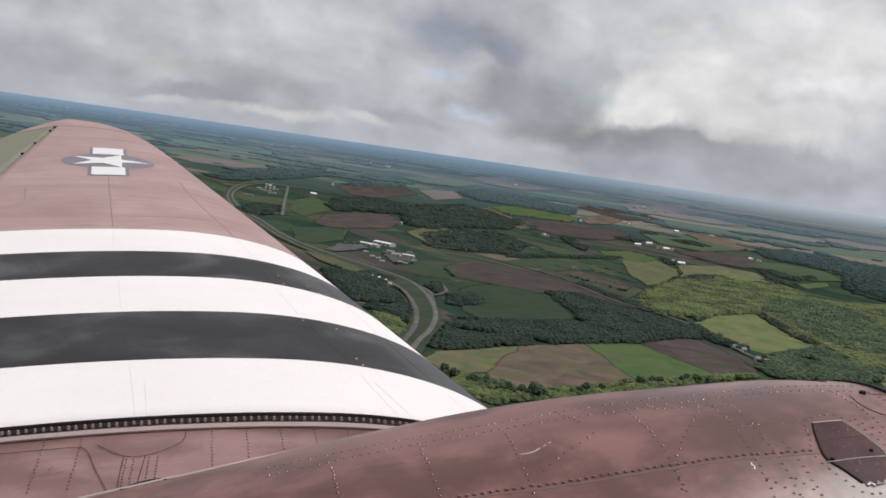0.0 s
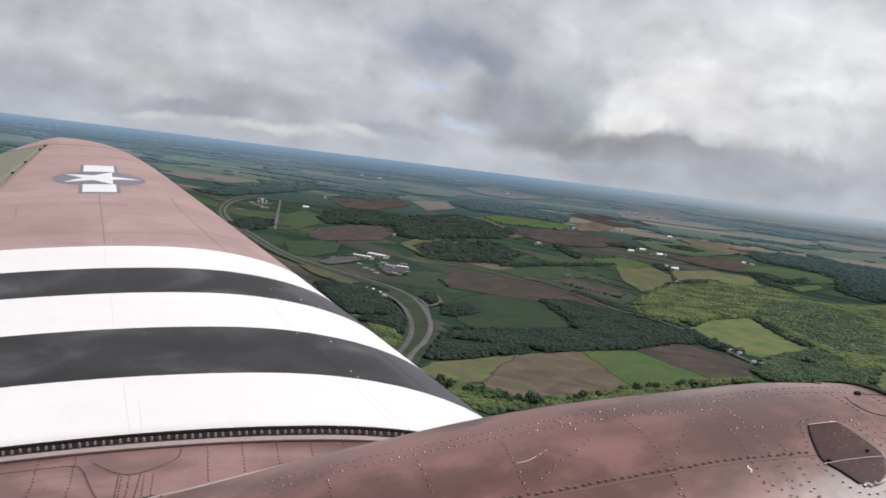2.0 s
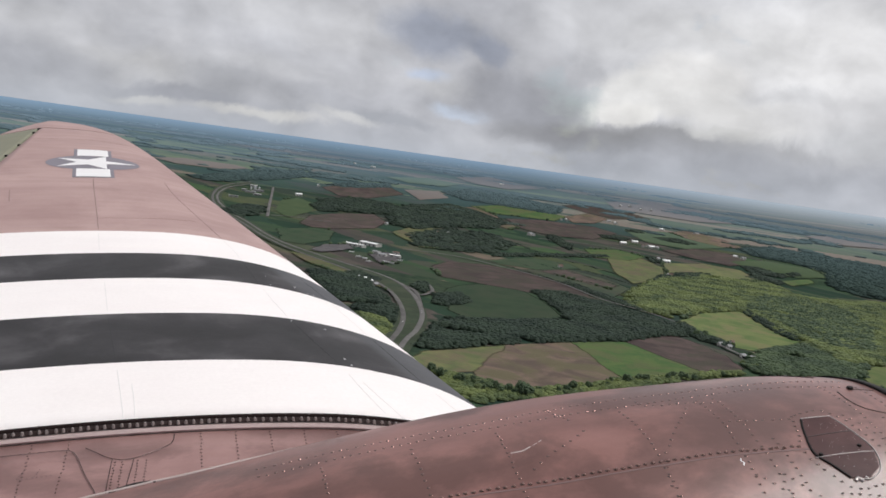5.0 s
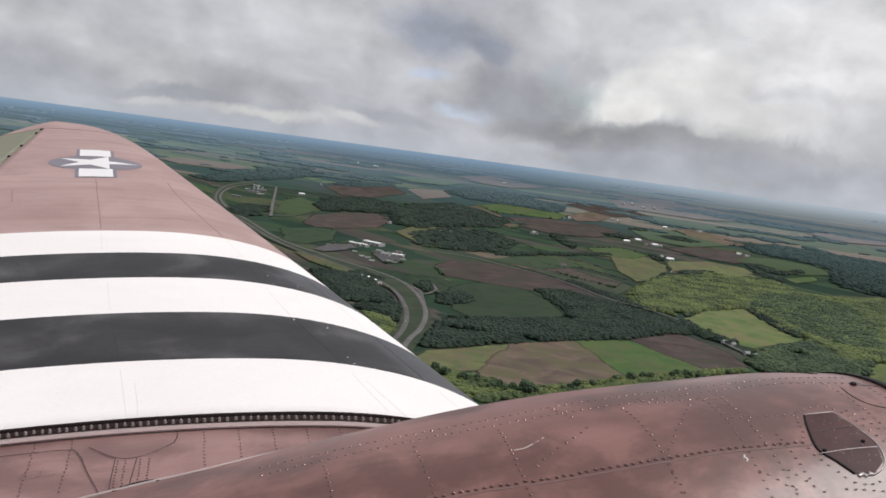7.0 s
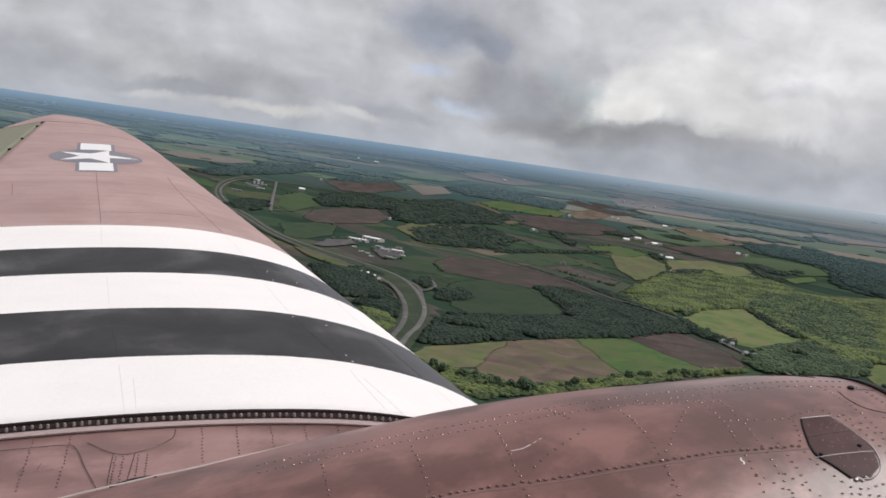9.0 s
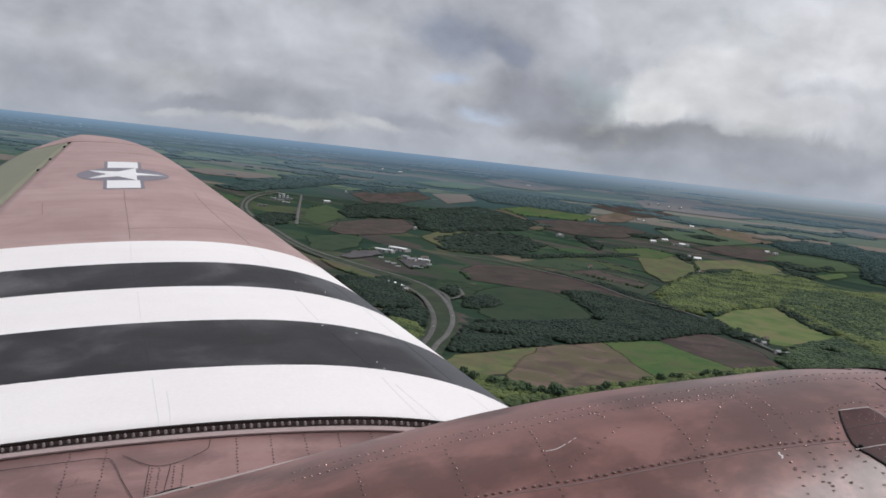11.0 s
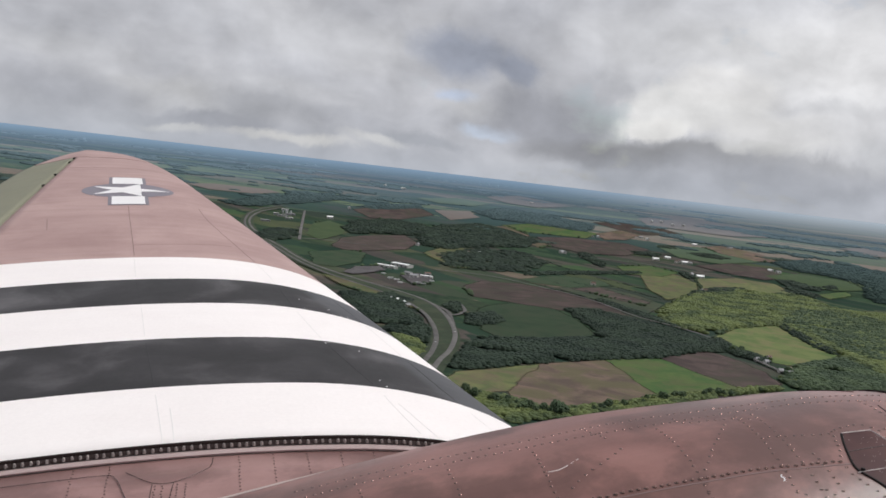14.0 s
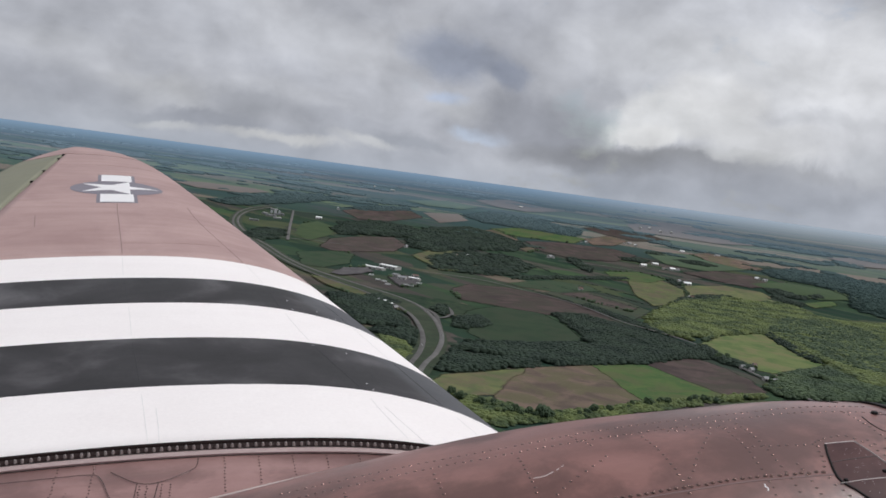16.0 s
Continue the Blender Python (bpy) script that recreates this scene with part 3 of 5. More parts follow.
# ---- ground ----
def make_ground():
    rad = np.concatenate([[0.5], np.linspace(150, 2800, 24), np.geomspace(2800, 99800, 121)[1:]])
    ang = np.linspace(0, 2 * np.pi, 721)[:-1]
    n = len(ang)
    rad[0] = 0.0
    rings = (("ground", 0, 5500, M_COVER, "wide green and brown farming plain under a broken overcast"), ("backdrop", 5500, 1e6, M_HAZED_PLAIN, "far green plain with painted blue haze up to the horizon"))
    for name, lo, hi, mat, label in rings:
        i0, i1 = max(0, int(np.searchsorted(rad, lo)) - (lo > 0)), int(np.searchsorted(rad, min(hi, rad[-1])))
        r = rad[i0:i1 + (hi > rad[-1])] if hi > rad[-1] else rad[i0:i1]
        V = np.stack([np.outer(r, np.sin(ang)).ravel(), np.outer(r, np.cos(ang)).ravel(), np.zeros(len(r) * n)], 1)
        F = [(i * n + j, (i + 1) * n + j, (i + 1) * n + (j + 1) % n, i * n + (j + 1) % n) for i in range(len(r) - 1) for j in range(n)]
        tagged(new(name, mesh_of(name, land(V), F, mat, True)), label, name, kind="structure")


make_ground()


LAID, OUTLINES = [], []


def field(outline, material, label, lift=0.8, cells=34):
    """A field as a thin layer; each lies a hand's breadth over the one laid before."""
    mid = np.mean(outline, axis=0)
    outline = [tuple(np.array(p) + 6 * (np.array(p) - mid) / np.linalg.norm(np.array(p) - mid)) for p in outline]
    v, f = cut_patch(outline, cells)
    ring = [np.array(p, float) for p in hull(outline)]
    gaps = [np.abs((v[:, 0] - a[0]) * (b[1] - a[1]) - (v[:, 1] - a[1]) * (b[0] - a[0])) / np.linalg.norm(b - a) for a, b in zip(ring, ring[1:] + ring[:1])]
    border = np.clip(1 - np.min(gaps, axis=0) / (5 + 0.0025 * math.hypot(*ring[0])), 0, 1)
    for p in v:
        sway = noise.noise_vector(Vector((p[0] / 55, p[1] / 55, 3.0)))
        nick = noise.noise_vector(Vector((p[0] / 17, p[1] / 17, 8.0)))
        p[0], p[1] = p[0] + 6 * sway[0] + 3 * nick[0], p[1] + 6 * sway[1] + 3 * nick[1]
    v[:, 2] = lift + 0.07 * len(LAID)
    LAID.append(label)
    OUTLINES.append(outline)
    me = mesh_of("field", land(v), f, material)
    me.attributes.new("border", "FLOAT", "POINT").data.foreach_set("value", border.astype(np.float32))
    return tagged(new("field", me), label, "field", "fields of the plain", "structure")


def curve_points(points, step=16.0):
    pts = [np.array(p, float) for p in points]
    pts = [2 * pts[0] - pts[1]] + pts + [2 * pts[-1] - pts[-2]]
    out = []
    for a, b, c, d in zip(pts, pts[1:], pts[2:], pts[3:]):
        k = max(2, int(np.linalg.norm(c - b) / step))
        for t in np.arange(k) / k:
            out.append(0.5 * (2 * b + (c - a) * t + (2 * a - 5 * b + 4 * c - d) * t * t + (3 * b - a - 3 * c + d) * t ** 3))
    return np.array(out + [pts[-2]])


def road(name, points, width, material, label, lift=4.4, category="road"):
    c = curve_points(points)
    t = np.gradient(c, axis=0)
    t /= np.linalg.norm(t, axis=1)[:, None]
    side = np.stack([-t[:, 1], t[:, 0]], 1) * width / 2
    n = len(c)
    top = [np.column_stack([c + side * k, np.full(n, lift - 0.25 * (abs(k) > 0.9))]) for k in (-1.15, -0.85, 0.85, 1.15)]
    V = np.concatenate(top)
    V[:n, 2] = V[3 * n:, 2] = lift - 0.5
    F = [(k * n + i, k * n + i + 1, (k + 1) * n + i + 1, (k + 1) * n + i) for k in range(3) for i in range(n - 1)]
    return tagged(new(name, mesh_of(name, land(V), [f[::-1] for f in F], material, True)), label, category, kind="structure")


# ---- far patchwork of fields and woods, out to the rim ----
def inside(P, outline):
    x, y = P[:, 0], P[:, 1]
    ok = np.zeros(len(P), bool)
    for (ax, ay), (bx, by) in zip(outline, outline[1:] + outline[:1]):
        cross = ((ay > y) != (by > y)) & (x < (bx - ax) * (y - ay) / (by - ay + 1e-12) + ax)
        ok ^= cross
    return ok


rng = np.random.default_rng(5)
ICO_V, ICO_F = None, None


def ico():
    g = (1 + 5 ** 0.5) / 2
    v = np.array([(-1, g, 0), (1, g, 0), (-1, -g, 0), (1, -g, 0), (0, -1, g), (0, 1, g), (0, -1, -g), (0, 1, -g), (g, 0, -1), (g, 0, 1), (-g, 0, -1), (-g, 0, 1)], float)
    f = [(0, 11, 5), (0, 5, 1), (0, 1, 7), (0, 7, 10), (0, 10, 11), (1, 5, 9), (5, 11, 4), (11, 10, 2), (10, 7, 6), (7, 1, 8), (3, 9, 4), (3, 4, 2), (3, 2, 6), (3, 6, 8), (3, 8, 9), (4, 9, 5), (2, 4, 11), (6, 2, 10), (8, 6, 7), (9, 8, 1)]
    return v / np.linalg.norm(v[0]), np.array(f)


ICO_V, ICO_F = ico()
ICO_KINDS = ICO_V[None] * rng.uniform(0.80, 1.18, (24, 12, 1))


def lumps(centres, sizes):
    """Uneven leaf clumps at the centres: vertices and triangles."""
    k = len(centres)
    shape = ICO_KINDS[rng.integers(0, 24, k)]
    a = rng.uniform(0, 6.28, k)
    ca, sa = np.cos(a)[:, None], np.sin(a)[:, None]
    x = shape[..., 0] * ca - shape[..., 1] * sa
    y = shape[..., 0] * sa + shape[..., 1] * ca
    V = np.stack([x, y, shape[..., 2]], 2) * sizes[:, None, :] + centres[:, None]
    T = (ICO_F[None] + 12 * np.arange(k)[:, None, None]).reshape(-1, 3)
    return V.reshape(-1, 3), T


def wood(outline, material, label, spacing=11.0, tall=14.0, per=5, thin=1.0, name="woodland"):
    """A stand of trees: every crown is a handful of leaf clumps of its own height."""
    xs, ys = [p[0] for p in outline], [p[1] for p in outline]
    spacing *= 0.66 if spacing < 15 else 0.80
    gx, gy = np.meshgrid(np.arange(min(xs) - 12, max(xs) + 12, spacing), np.arange(min(ys) - 12, max(ys) + 12, spacing))
    P = np.column_stack([gx.ravel(), gy.ravel()]) + rng.uniform(-0.6, 0.6, (gx.size, 2)) * spacing
    # ragged edges: bays and spurs, with single trees standing out
    q = np.array([noise.noise_vector(Vector((x / 42, y / 42, 5.0))) for x, y in P])[:, :2] * min(26, 1.6 * spacing) + rng.normal(0, 0.35 * spacing, P.shape)
    P = P[inside(P + q, outline)]
    if not len(P):
        P = np.array([[np.mean(xs), np.mean(ys)]])
    gap = np.array([noise.noise(Vector((x / 75, y / 75, 1.0))) for x, y in P])
    P = P[(rng.random(len(P)) < thin) & (gap > -0.46)] if len(P) > 20 else P
    k = len(P)
    roll = np.array([noise.noise(Vector((x / 60, y / 60, 9.0))) for x, y in P])
    h = tall * rng.uniform(0.84, 1.10, k) * (1 + 0.22 * roll)
    edge = ~np.all([inside(P + q2, outline) for q2 in np.array([(1, 0), (-1, 0), (0, 1), (0, -1)]) * spacing * 1.7], axis=0)
    h *= np.where(edge, rng.uniform(0.35, 0.9, k), 1.0)
    r = spacing * rng.uniform(0.66, 0.98, k)
    C, S = [], []
    for j in range(max(2, per - 3)):
        ang = rng.uniform(0, 6.28, k)
        out = r * (0.0 if j == 0 else 0.7) * rng.uniform(0.6, 1.1, k)
        up = h * (rng.uniform(0.78, 0.86, k) if j == 0 else rng.uniform(0.70, 0.82, k))
        C.append(np.column_stack([P[:, 0] + out * np.cos(ang), P[:, 1] + out * np.sin(ang), up]))
        w = r * (0.80 if j == 0 else rng.uniform(0.5, 0.8, k))
        S.append(np.column_stack([w, w, np.minimum(w * 0.55, h * 0.13)]))
    # low growth that closes the stand down to the ground
    C.append(np.column_stack([P, h * 0.47]))
    S.append(np.column_stack([r * 1.3, r * 1.3, h * 0.42]))
    V, T = lumps(np.concatenate(C), np.concatenate(S))
    return tagged(new(name, tri_mesh(name, land(V), T, material)), label, "trees", "", "stuff")


# open land that the far belts leave free: the plant, farm rows and large far fields
FAR_OPEN = [[(-1300, 4600), (-1300, 7000), (-300, 7800), (200, 6900), (-50, 5200), (-700, 4600)], [(200, 6900), (1050, 6700), (1200, 7200), (1200, 5200), (850, 4800), (200, 5400)],
            [(1250, 6000), (1700, 6500), (1700, 5500), (1300, 5100)], [(1785, 9200), (2185, 9200), (2135, 7415), (1835, 7225), (1570, 7775)], [(-1900, 7200), (-1400, 7200), (-1400, 6400), (-1500, 6400)]]


def patchwork():
    """Wood lots in rows that follow the old survey lines of the county."""
    turn = radians(33)
    c, s = math.cos(turn), math.sin(turn)
    w, d = 330, 260
    woods = []
    for i in range(-22, 23):
        for j in range(-27, 28):
            x0, y0 = i * w + rng.uniform(-0.2, 0.2) * w, j * d + rng.uniform(-0.2, 0.2) * d
            ww, dd = w * rng.uniform(0.5, 1.3), d * rng.uniform(0.3, 0.9)
            quad = [(x0, y0), (x0 + ww, y0 + rng.uniform(-0.1, 0.1) * d), (x0 + ww * rng.uniform(0.85, 1.05), y0 + dd), (x0 - rng.uniform(-0.1, 0.1) * w, y0 + dd)]
            quad = [(c * x - s * y, s * x + c * y) for x, y in quad]
            m = np.mean(quad, axis=0)
            D, az = math.hypot(*m), math.degrees(math.atan2(m[0], m[1]))
            if 4300 < D < 6500 and abs(az) < 40 and rng.random() < 0.16 and not np.any([inside(m[None], o) for o in FAR_OPEN]):
                woods.append((quad, D))
    C, S = [], []
    for quad, D in woods:
        sp = 26 if D < 6500 else 60
        xs, ys = [p[0] for p in quad], [p[1] for p in quad]
        gx, gy = np.meshgrid(np.arange(min(xs), max(xs), sp), np.arange(min(ys), max(ys), sp * 0.8))
        P = np.column_stack([gx.ravel(), gy.ravel()]) + rng.uniform(-0.4, 0.4, (gx.size, 2)) * sp
        P = P[inside(P, quad)]
        if len(P):
            C.append(np.column_stack([P, np.full(len(P), 4.0)]))
            S.append(np.column_stack([rng.uniform(0.55, 0.85, (len(P), 2)) * sp, rng.uniform(4, 9, len(P))]))
    V, T = lumps(np.concatenate(C), np.concatenate(S))
    tagged(new("hazed_woods", tri_mesh("hazed_woods", land(V), T, M_LEAF_HAZED)), "dark wood lots scattered over the distant plain", "trees", kind="stuff")
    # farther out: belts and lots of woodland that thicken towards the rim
    for lo, hi, sp, tall, mat, label in ((5200, 9000, 60, 13, M_HAZED_WOOD, "belts of dark trees between far fields"), (9000, 17000, 110, 17, M_HAZED_WOOD, "dark woods on the far plain"),
                                         (17000, 33000, 300, 20, M_HAZED_WOOD, "far woods tinted haze-blue towards the rim of the plain")):
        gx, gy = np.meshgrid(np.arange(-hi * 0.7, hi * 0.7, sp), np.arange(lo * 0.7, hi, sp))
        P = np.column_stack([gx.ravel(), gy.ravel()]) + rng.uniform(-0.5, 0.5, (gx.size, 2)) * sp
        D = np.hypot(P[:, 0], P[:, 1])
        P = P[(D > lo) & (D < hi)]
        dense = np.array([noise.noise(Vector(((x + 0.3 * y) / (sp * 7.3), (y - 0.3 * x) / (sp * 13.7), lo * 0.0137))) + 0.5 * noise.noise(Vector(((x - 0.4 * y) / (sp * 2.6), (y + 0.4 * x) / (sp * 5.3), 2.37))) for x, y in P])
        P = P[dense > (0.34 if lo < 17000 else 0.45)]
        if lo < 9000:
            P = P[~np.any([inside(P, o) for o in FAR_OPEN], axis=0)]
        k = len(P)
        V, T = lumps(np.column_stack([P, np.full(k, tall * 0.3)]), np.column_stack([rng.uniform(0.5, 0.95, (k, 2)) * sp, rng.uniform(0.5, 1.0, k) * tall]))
        tagged(new("hazed_woods", tri_mesh("hazed_woods", land(V), T, mat)), label, "trees", kind="stuff")


patchwork()

# ---- fields that can be told apart ----
field([(-17, 1425), (1, 1483), (79, 1552), (133, 1636), (189, 1659), (124, 1473), (79, 1395), (35, 1365), (6, 1378)], M_OLIVE, "yellow-olive stubble field beside the hedgerow")
field([(133, 1636), (256, 1746), (279, 1613), (297, 1490), (231, 1408), (159, 1340), (111, 1313), (78, 1348), (75, 1397), (124, 1473)], M_TAN, "bare pinkish-brown field beside green crop")
field([(256, 1746), (364, 1833), (406, 1764), (442, 1680), (461, 1628), (377, 1553), (297, 1490), (279, 1613)], M_BRIGHT, "fresh bright green field of young crop")
field([(364, 1833), (480, 2013), (525, 1933), (552, 1828), (554, 1711), (498, 1633), (461, 1628), (442, 1680), (406, 1764)], M_SOIL, "dark brown ploughed field below the lane")
field([(552, 2209), (658, 2418), (798, 2570), (798, 2427), (809, 2163), (775, 2088), (634, 1932), (588, 1953), (565, 2049)], M_MEADOW, "bright yellow-green meadow between woodland edges")
field([(794, 1795), (873, 1932), (939, 2011), (1024, 2041), (1040, 1935), (865, 1707), (784, 1705)], M_MEADOW, "rolling yellow-green hay meadow")
field([(25, 2227), (100, 2380), (205, 2422), (248, 2233), (271, 2045), (243, 1966), (142, 1887), (65, 1853), (32, 1928)], M_DARK, "dark green crop field before the dark wood")
field([(-15, 2611), (29, 2805), (144, 2853), (247, 2800), (343, 2648), (412, 2360), (353, 2326), (251, 2385), (171, 2431), (87, 2432), (17, 2426)], M_SOIL, "brown-grey ploughed field along the lane")
field([(252, 2861), (382, 3070), (498, 2908), (536, 2745), (435, 2418), (351, 2657)], M_PLAIN, "narrow grassy strips between drains")
field([(295, 2881), (394, 3022), (507, 2765), (466, 2654), (386, 2817)], M_SOIL, "thin brown strip in the grazing land", 1)
field([(149, 2982), (290, 3262), (420, 3245), (450, 3117), (297, 2913), (197, 2915)], M_DARK, "green field beyond the ploughed land")
field([(-509, 3070), (-423, 3267), (-346, 3251), (-326, 2938), (-371, 2727), (-436, 2738)], M_DARK, "dark green field beside the warehouses")
field([(-485, 3365), (-502, 3766), (-421, 4088), (-295, 4281), (-218, 3929), (-239, 3562), (-340, 3361), (-423, 3267)], M_SOIL, "brown ploughed field with a wood behind", 1.2)
field([(-636, 3763), (-714, 4370), (-689, 4665), (-580, 4419), (-526, 3934), (-550, 3534)], M_HAZED_CROP, "dull green field beyond the plant", 1.6)
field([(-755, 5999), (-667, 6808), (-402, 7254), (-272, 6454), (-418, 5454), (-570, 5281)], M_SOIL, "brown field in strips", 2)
field([(-310, 7242), (-78, 7838), (15, 6888), (-156, 6062)], M_HAZED_SOIL, "mauve-brown field beyond dark woods", 2.4)
field([(152, 6169), (414, 6987), (625, 6567), (809, 6531), (646, 5762), (444, 5709), (246, 5657)], M_BRIGHT, "long light green strip of far crop", 2.4)
field([(106, 5924), (193, 6139), (296, 5351), (361, 4714), (292, 4453), (213, 4912)], M_TAN, "orange-brown field on a slope", 1.8)
field([(325, 5314), (537, 5644), (870, 5711), (936, 5325), (712, 4619), (483, 4446), (370, 4659)], M_SOIL, "wide brown far field", 2)
field([(770, 6448), (1067, 7490), (1152, 6996), (927, 6104), (752, 5821)], M_TAN, "sunlit tan field round a far farmstead", 2.8)
field([(974, 8433), (1488, 9987), (1647, 8959), (1668, 8046), (1188, 7069), (1059, 7619)], M_SOIL, "dark plough land before the far town", 3)
field([(1822, 11395), (3147, 15831), (3130, 13399), (3459, 12121), (2950, 9948), (2251, 8916), (1890, 9149), (1598, 9409)], M_HAZED_SOIL, "broad tan fields near the far town", 6)
field([(1429, 6323), (1704, 6893), (1773, 6256), (1706, 5554), (1508, 5410), (1418, 5786)], M_TAN, "orange-brown bare field beyond farmhouses", 2.6)
field([(1061, 5871), (1400, 6274), (1383, 5506), (1529, 5372), (1185, 4827), (1016, 4955)], M_HAZED_CROP, "green crops behind the farm row", 2)
field([(996, 4509), (1269, 4945), (1438, 4938), (1392, 4415), (1202, 4100), (1075, 4259)], M_SOIL, "olive-brown field beside a white farm", 1.8)
field([(618, 3678), (769, 4050), (793, 3815), (803, 3557), (728, 3150), (572, 2854), (556, 3144)], M_OLIVE, "olive grazing land below the farm row", 1.6)
field([(565, 3916), (741, 4158), (815, 3928), (699, 3659), (566, 3612)], M_BRIGHT, "green strip of crop near a farm", 1.6)
field([(847, 3759), (1064, 4020), (1201, 3936), (1153, 3563), (993, 3428), (897, 3522), (781, 3360)], M_OLIVE, "olive field behind the wooded hill", 1.6)
field([(1278, 4370), (1550, 4755), (1715, 4610), (1670, 4216), (1438, 3968), (1305, 4054)], M_HAZED_CROP, "green pasture among far hedges", 1.6)
field([(1278, 3693), (1490, 3987), (1450, 3803), (1258, 3512)], M_BRIGHT, "small bright clearing behind the hill", 1.6)
field([(-2062, 6910), (-1980, 7409), (-1616, 7491), (-1431, 7131), (-1477, 6519), (-1744, 6403)], M_HAZED_SOIL, "narrow sunlit straw-coloured field", 3)
field([(83, 13357), (658, 17001), (1007, 14897), (1264, 13414), (657, 10948), (324, 11366)], M_HAZED_SOIL, "long tan field in the distance", 9)
field([(-595, 9548), (-256, 11179), (147, 10599), (-45, 9078), (-344, 8800)], M_HAZED_CROP, "yellow-green strip of far meadow", 4)
field([(3268, 9050), (4464, 10846), (4633, 10123), (3897, 8606), (3150, 7953)], M_HAZED_SOIL, "pale fields near the far rim", 8)
field([(-174, 3490), (-110, 3937), (3, 3953), (133, 3727), (65, 3189), (-61, 3092)], M_OLIVE, "rough grass with bushes behind the warehouses")
field([(-339, 2624), (-323, 2778), (-261, 2883), (-239, 2776), (-275, 2647), (-306, 2592)], M_LOT, "grey gravel yard beside long sheds", 1.0)
field([(-187, 2686), (-148, 2799), (-104, 2761), (-101, 2591), (-144, 2514)], M_LOT, "gravel yard with parked trailers", 1.0)
field([(-376, 2515), (-315, 2494), (-233, 2408), (-152, 2268), (-100, 2070), (-141, 2139), (-229, 2250), (-316, 2360)], M_OLIVE, "olive-brown verge field beside the highway")

# ---- bushes and hedges left standing along the field edges ----
def hedgerows():
    for outline in OUTLINES:
        mid = np.mean(outline, axis=0)
        away = math.hypot(*mid)
        if not 2000 < away < 6500:
            continue
        C, S = [], []
        ring = hull(outline)
        for a, b in zip(ring, ring[1:] + ring[:1]):
            long = math.hypot(b[0] - a[0], b[1] - a[1])
            if rng.random() < 0.80 or long < 40:
                continue
            at = np.sort(rng.uniform(0, 1, int(long / rng.uniform(9, 22))))
            at = at[noise_keep(at * long, a)]
            if not len(at):
                continue
            size = rng.uniform(1.6, 4.6, len(at)) * (1 + away / 9000)
            C.append(np.column_stack([a[0] + (b[0] - a[0]) * at + rng.normal(0, 3, len(at)), a[1] + (b[1] - a[1]) * at + rng.normal(0, 3, len(at)), size * 0.8 + 1.0]))
            S.append(np.column_stack([size * rng.uniform(0.9, 1.6, len(at)), size * rng.uniform(0.9, 1.6, len(at)), size]))
        if C:
            V, T = lumps(np.concatenate(C), np.concatenate(S))
            tagged(new("hedgerow", tri_mesh("hedgerow", land(V), T, M_LEAF_MID)), "broken hedge of bushes along a field edge", "hedge", "", "stuff")


def noise_keep(along, a):
    """Keeps bushes in clumps with gaps between them."""
    return np.array([noise.noise(Vector((x / 70, a[0] / 300, a[1] / 300))) > -0.12 for x in along], bool)


hedgerows()

# ---- roads ----
HIGHWAY_W = [(-101, 974), (-79, 1220), (-56, 1511), (-47, 1626), (-47, 1751), (-59, 1886), (-85, 2033), (-128, 2161), (-185, 2266), (-244, 2359), (-308, 2447), (-374, 2547), (-438, 2664), (-509, 2813), (-603, 3046), (-716, 3315), (-841, 3662), (-941, 4034), (-1035, 4522), (-1084, 4971), (-1080, 5482)]
HIGHWAY_E = [(-80, 984), (-55, 1209), (-35, 1516), (-20, 1635), (-14, 1777), (-23, 1917), (-46, 2070), (-86, 2214), (-146, 2319), (-216, 2404), (-295, 2505), (-367, 2601), (-433, 2706), (-510, 2871), (-606, 3114), (-716, 3377), (-836, 3715), (-930, 4067), (-999, 4443), (-1038, 4814), (-1036, 5265)]
road("grass_verge", [((a[0] + b[0]) / 2, (a[1] + b[1]) / 2) for a, b in zip(HIGHWAY_W, HIGHWAY_E)], 46, M_VERGE, "green mown verge and median of the highway", 3.6, "verge")
road("highway", HIGHWAY_W, 8.0, M_ROAD, "grey asphalt carriageway of a divided highway", 4.4)
road("highway", HIGHWAY_E, 8.0, M_ROAD, "grey asphalt carriageway of a divided highway", 4.4)
road("slip_road", [(-89, 2221), (-66, 2166), (-38, 2094), (-21, 1919)], 8, M_ROAD, "pale asphalt slip road beside the highway", 4.2)
road("slip_road", [(-38, 2094), (-25, 2055), (-3, 2127), (-9, 2212), (-24, 2267)], 7, M_ROAD, "small looping service road beside the highway", 4)
road("lane", [(-107, 2955), (59, 2952), (192, 2822), (320, 2648), (411, 2396), (492, 2280), (546, 2145), (569, 1951), (595, 1815), (626, 1649)], 7, M_ROAD, "narrow grey country lane between fields", 4.2)
road("lane", [(-603, 3426), (-683, 3889), (-827, 4747), (-908, 5226)], 10, M_ROAD, "pale road up to the industrial plant", 4.6)
road("lane", [(-715, 3583), (-616, 3494), (-544, 3546), (-379, 3534)], 8, M_ROAD, "pale country road past the plant", 4.6)
road("lane", [(405, 4147), (607, 4229), (792, 4178), (940, 4087), (1238, 4230)], 8, M_ROAD, "far country road past farmsteads", 5.2)

# ---- woods and hedges ----
wood([(485, 2542), (619, 2927), (750, 3264), (908, 3483), (1021, 3457), (1183, 3530), (1169, 3174), (1292, 3184), (1529, 3369), (926, 1981), (799, 1891), (799, 2123), (801, 2438), (801, 2583), (650, 2410), (552, 2224), (494, 2290), (471, 2384)], M_LEAF, "large spring-green woodland on a low hill", 12, 11, 5)
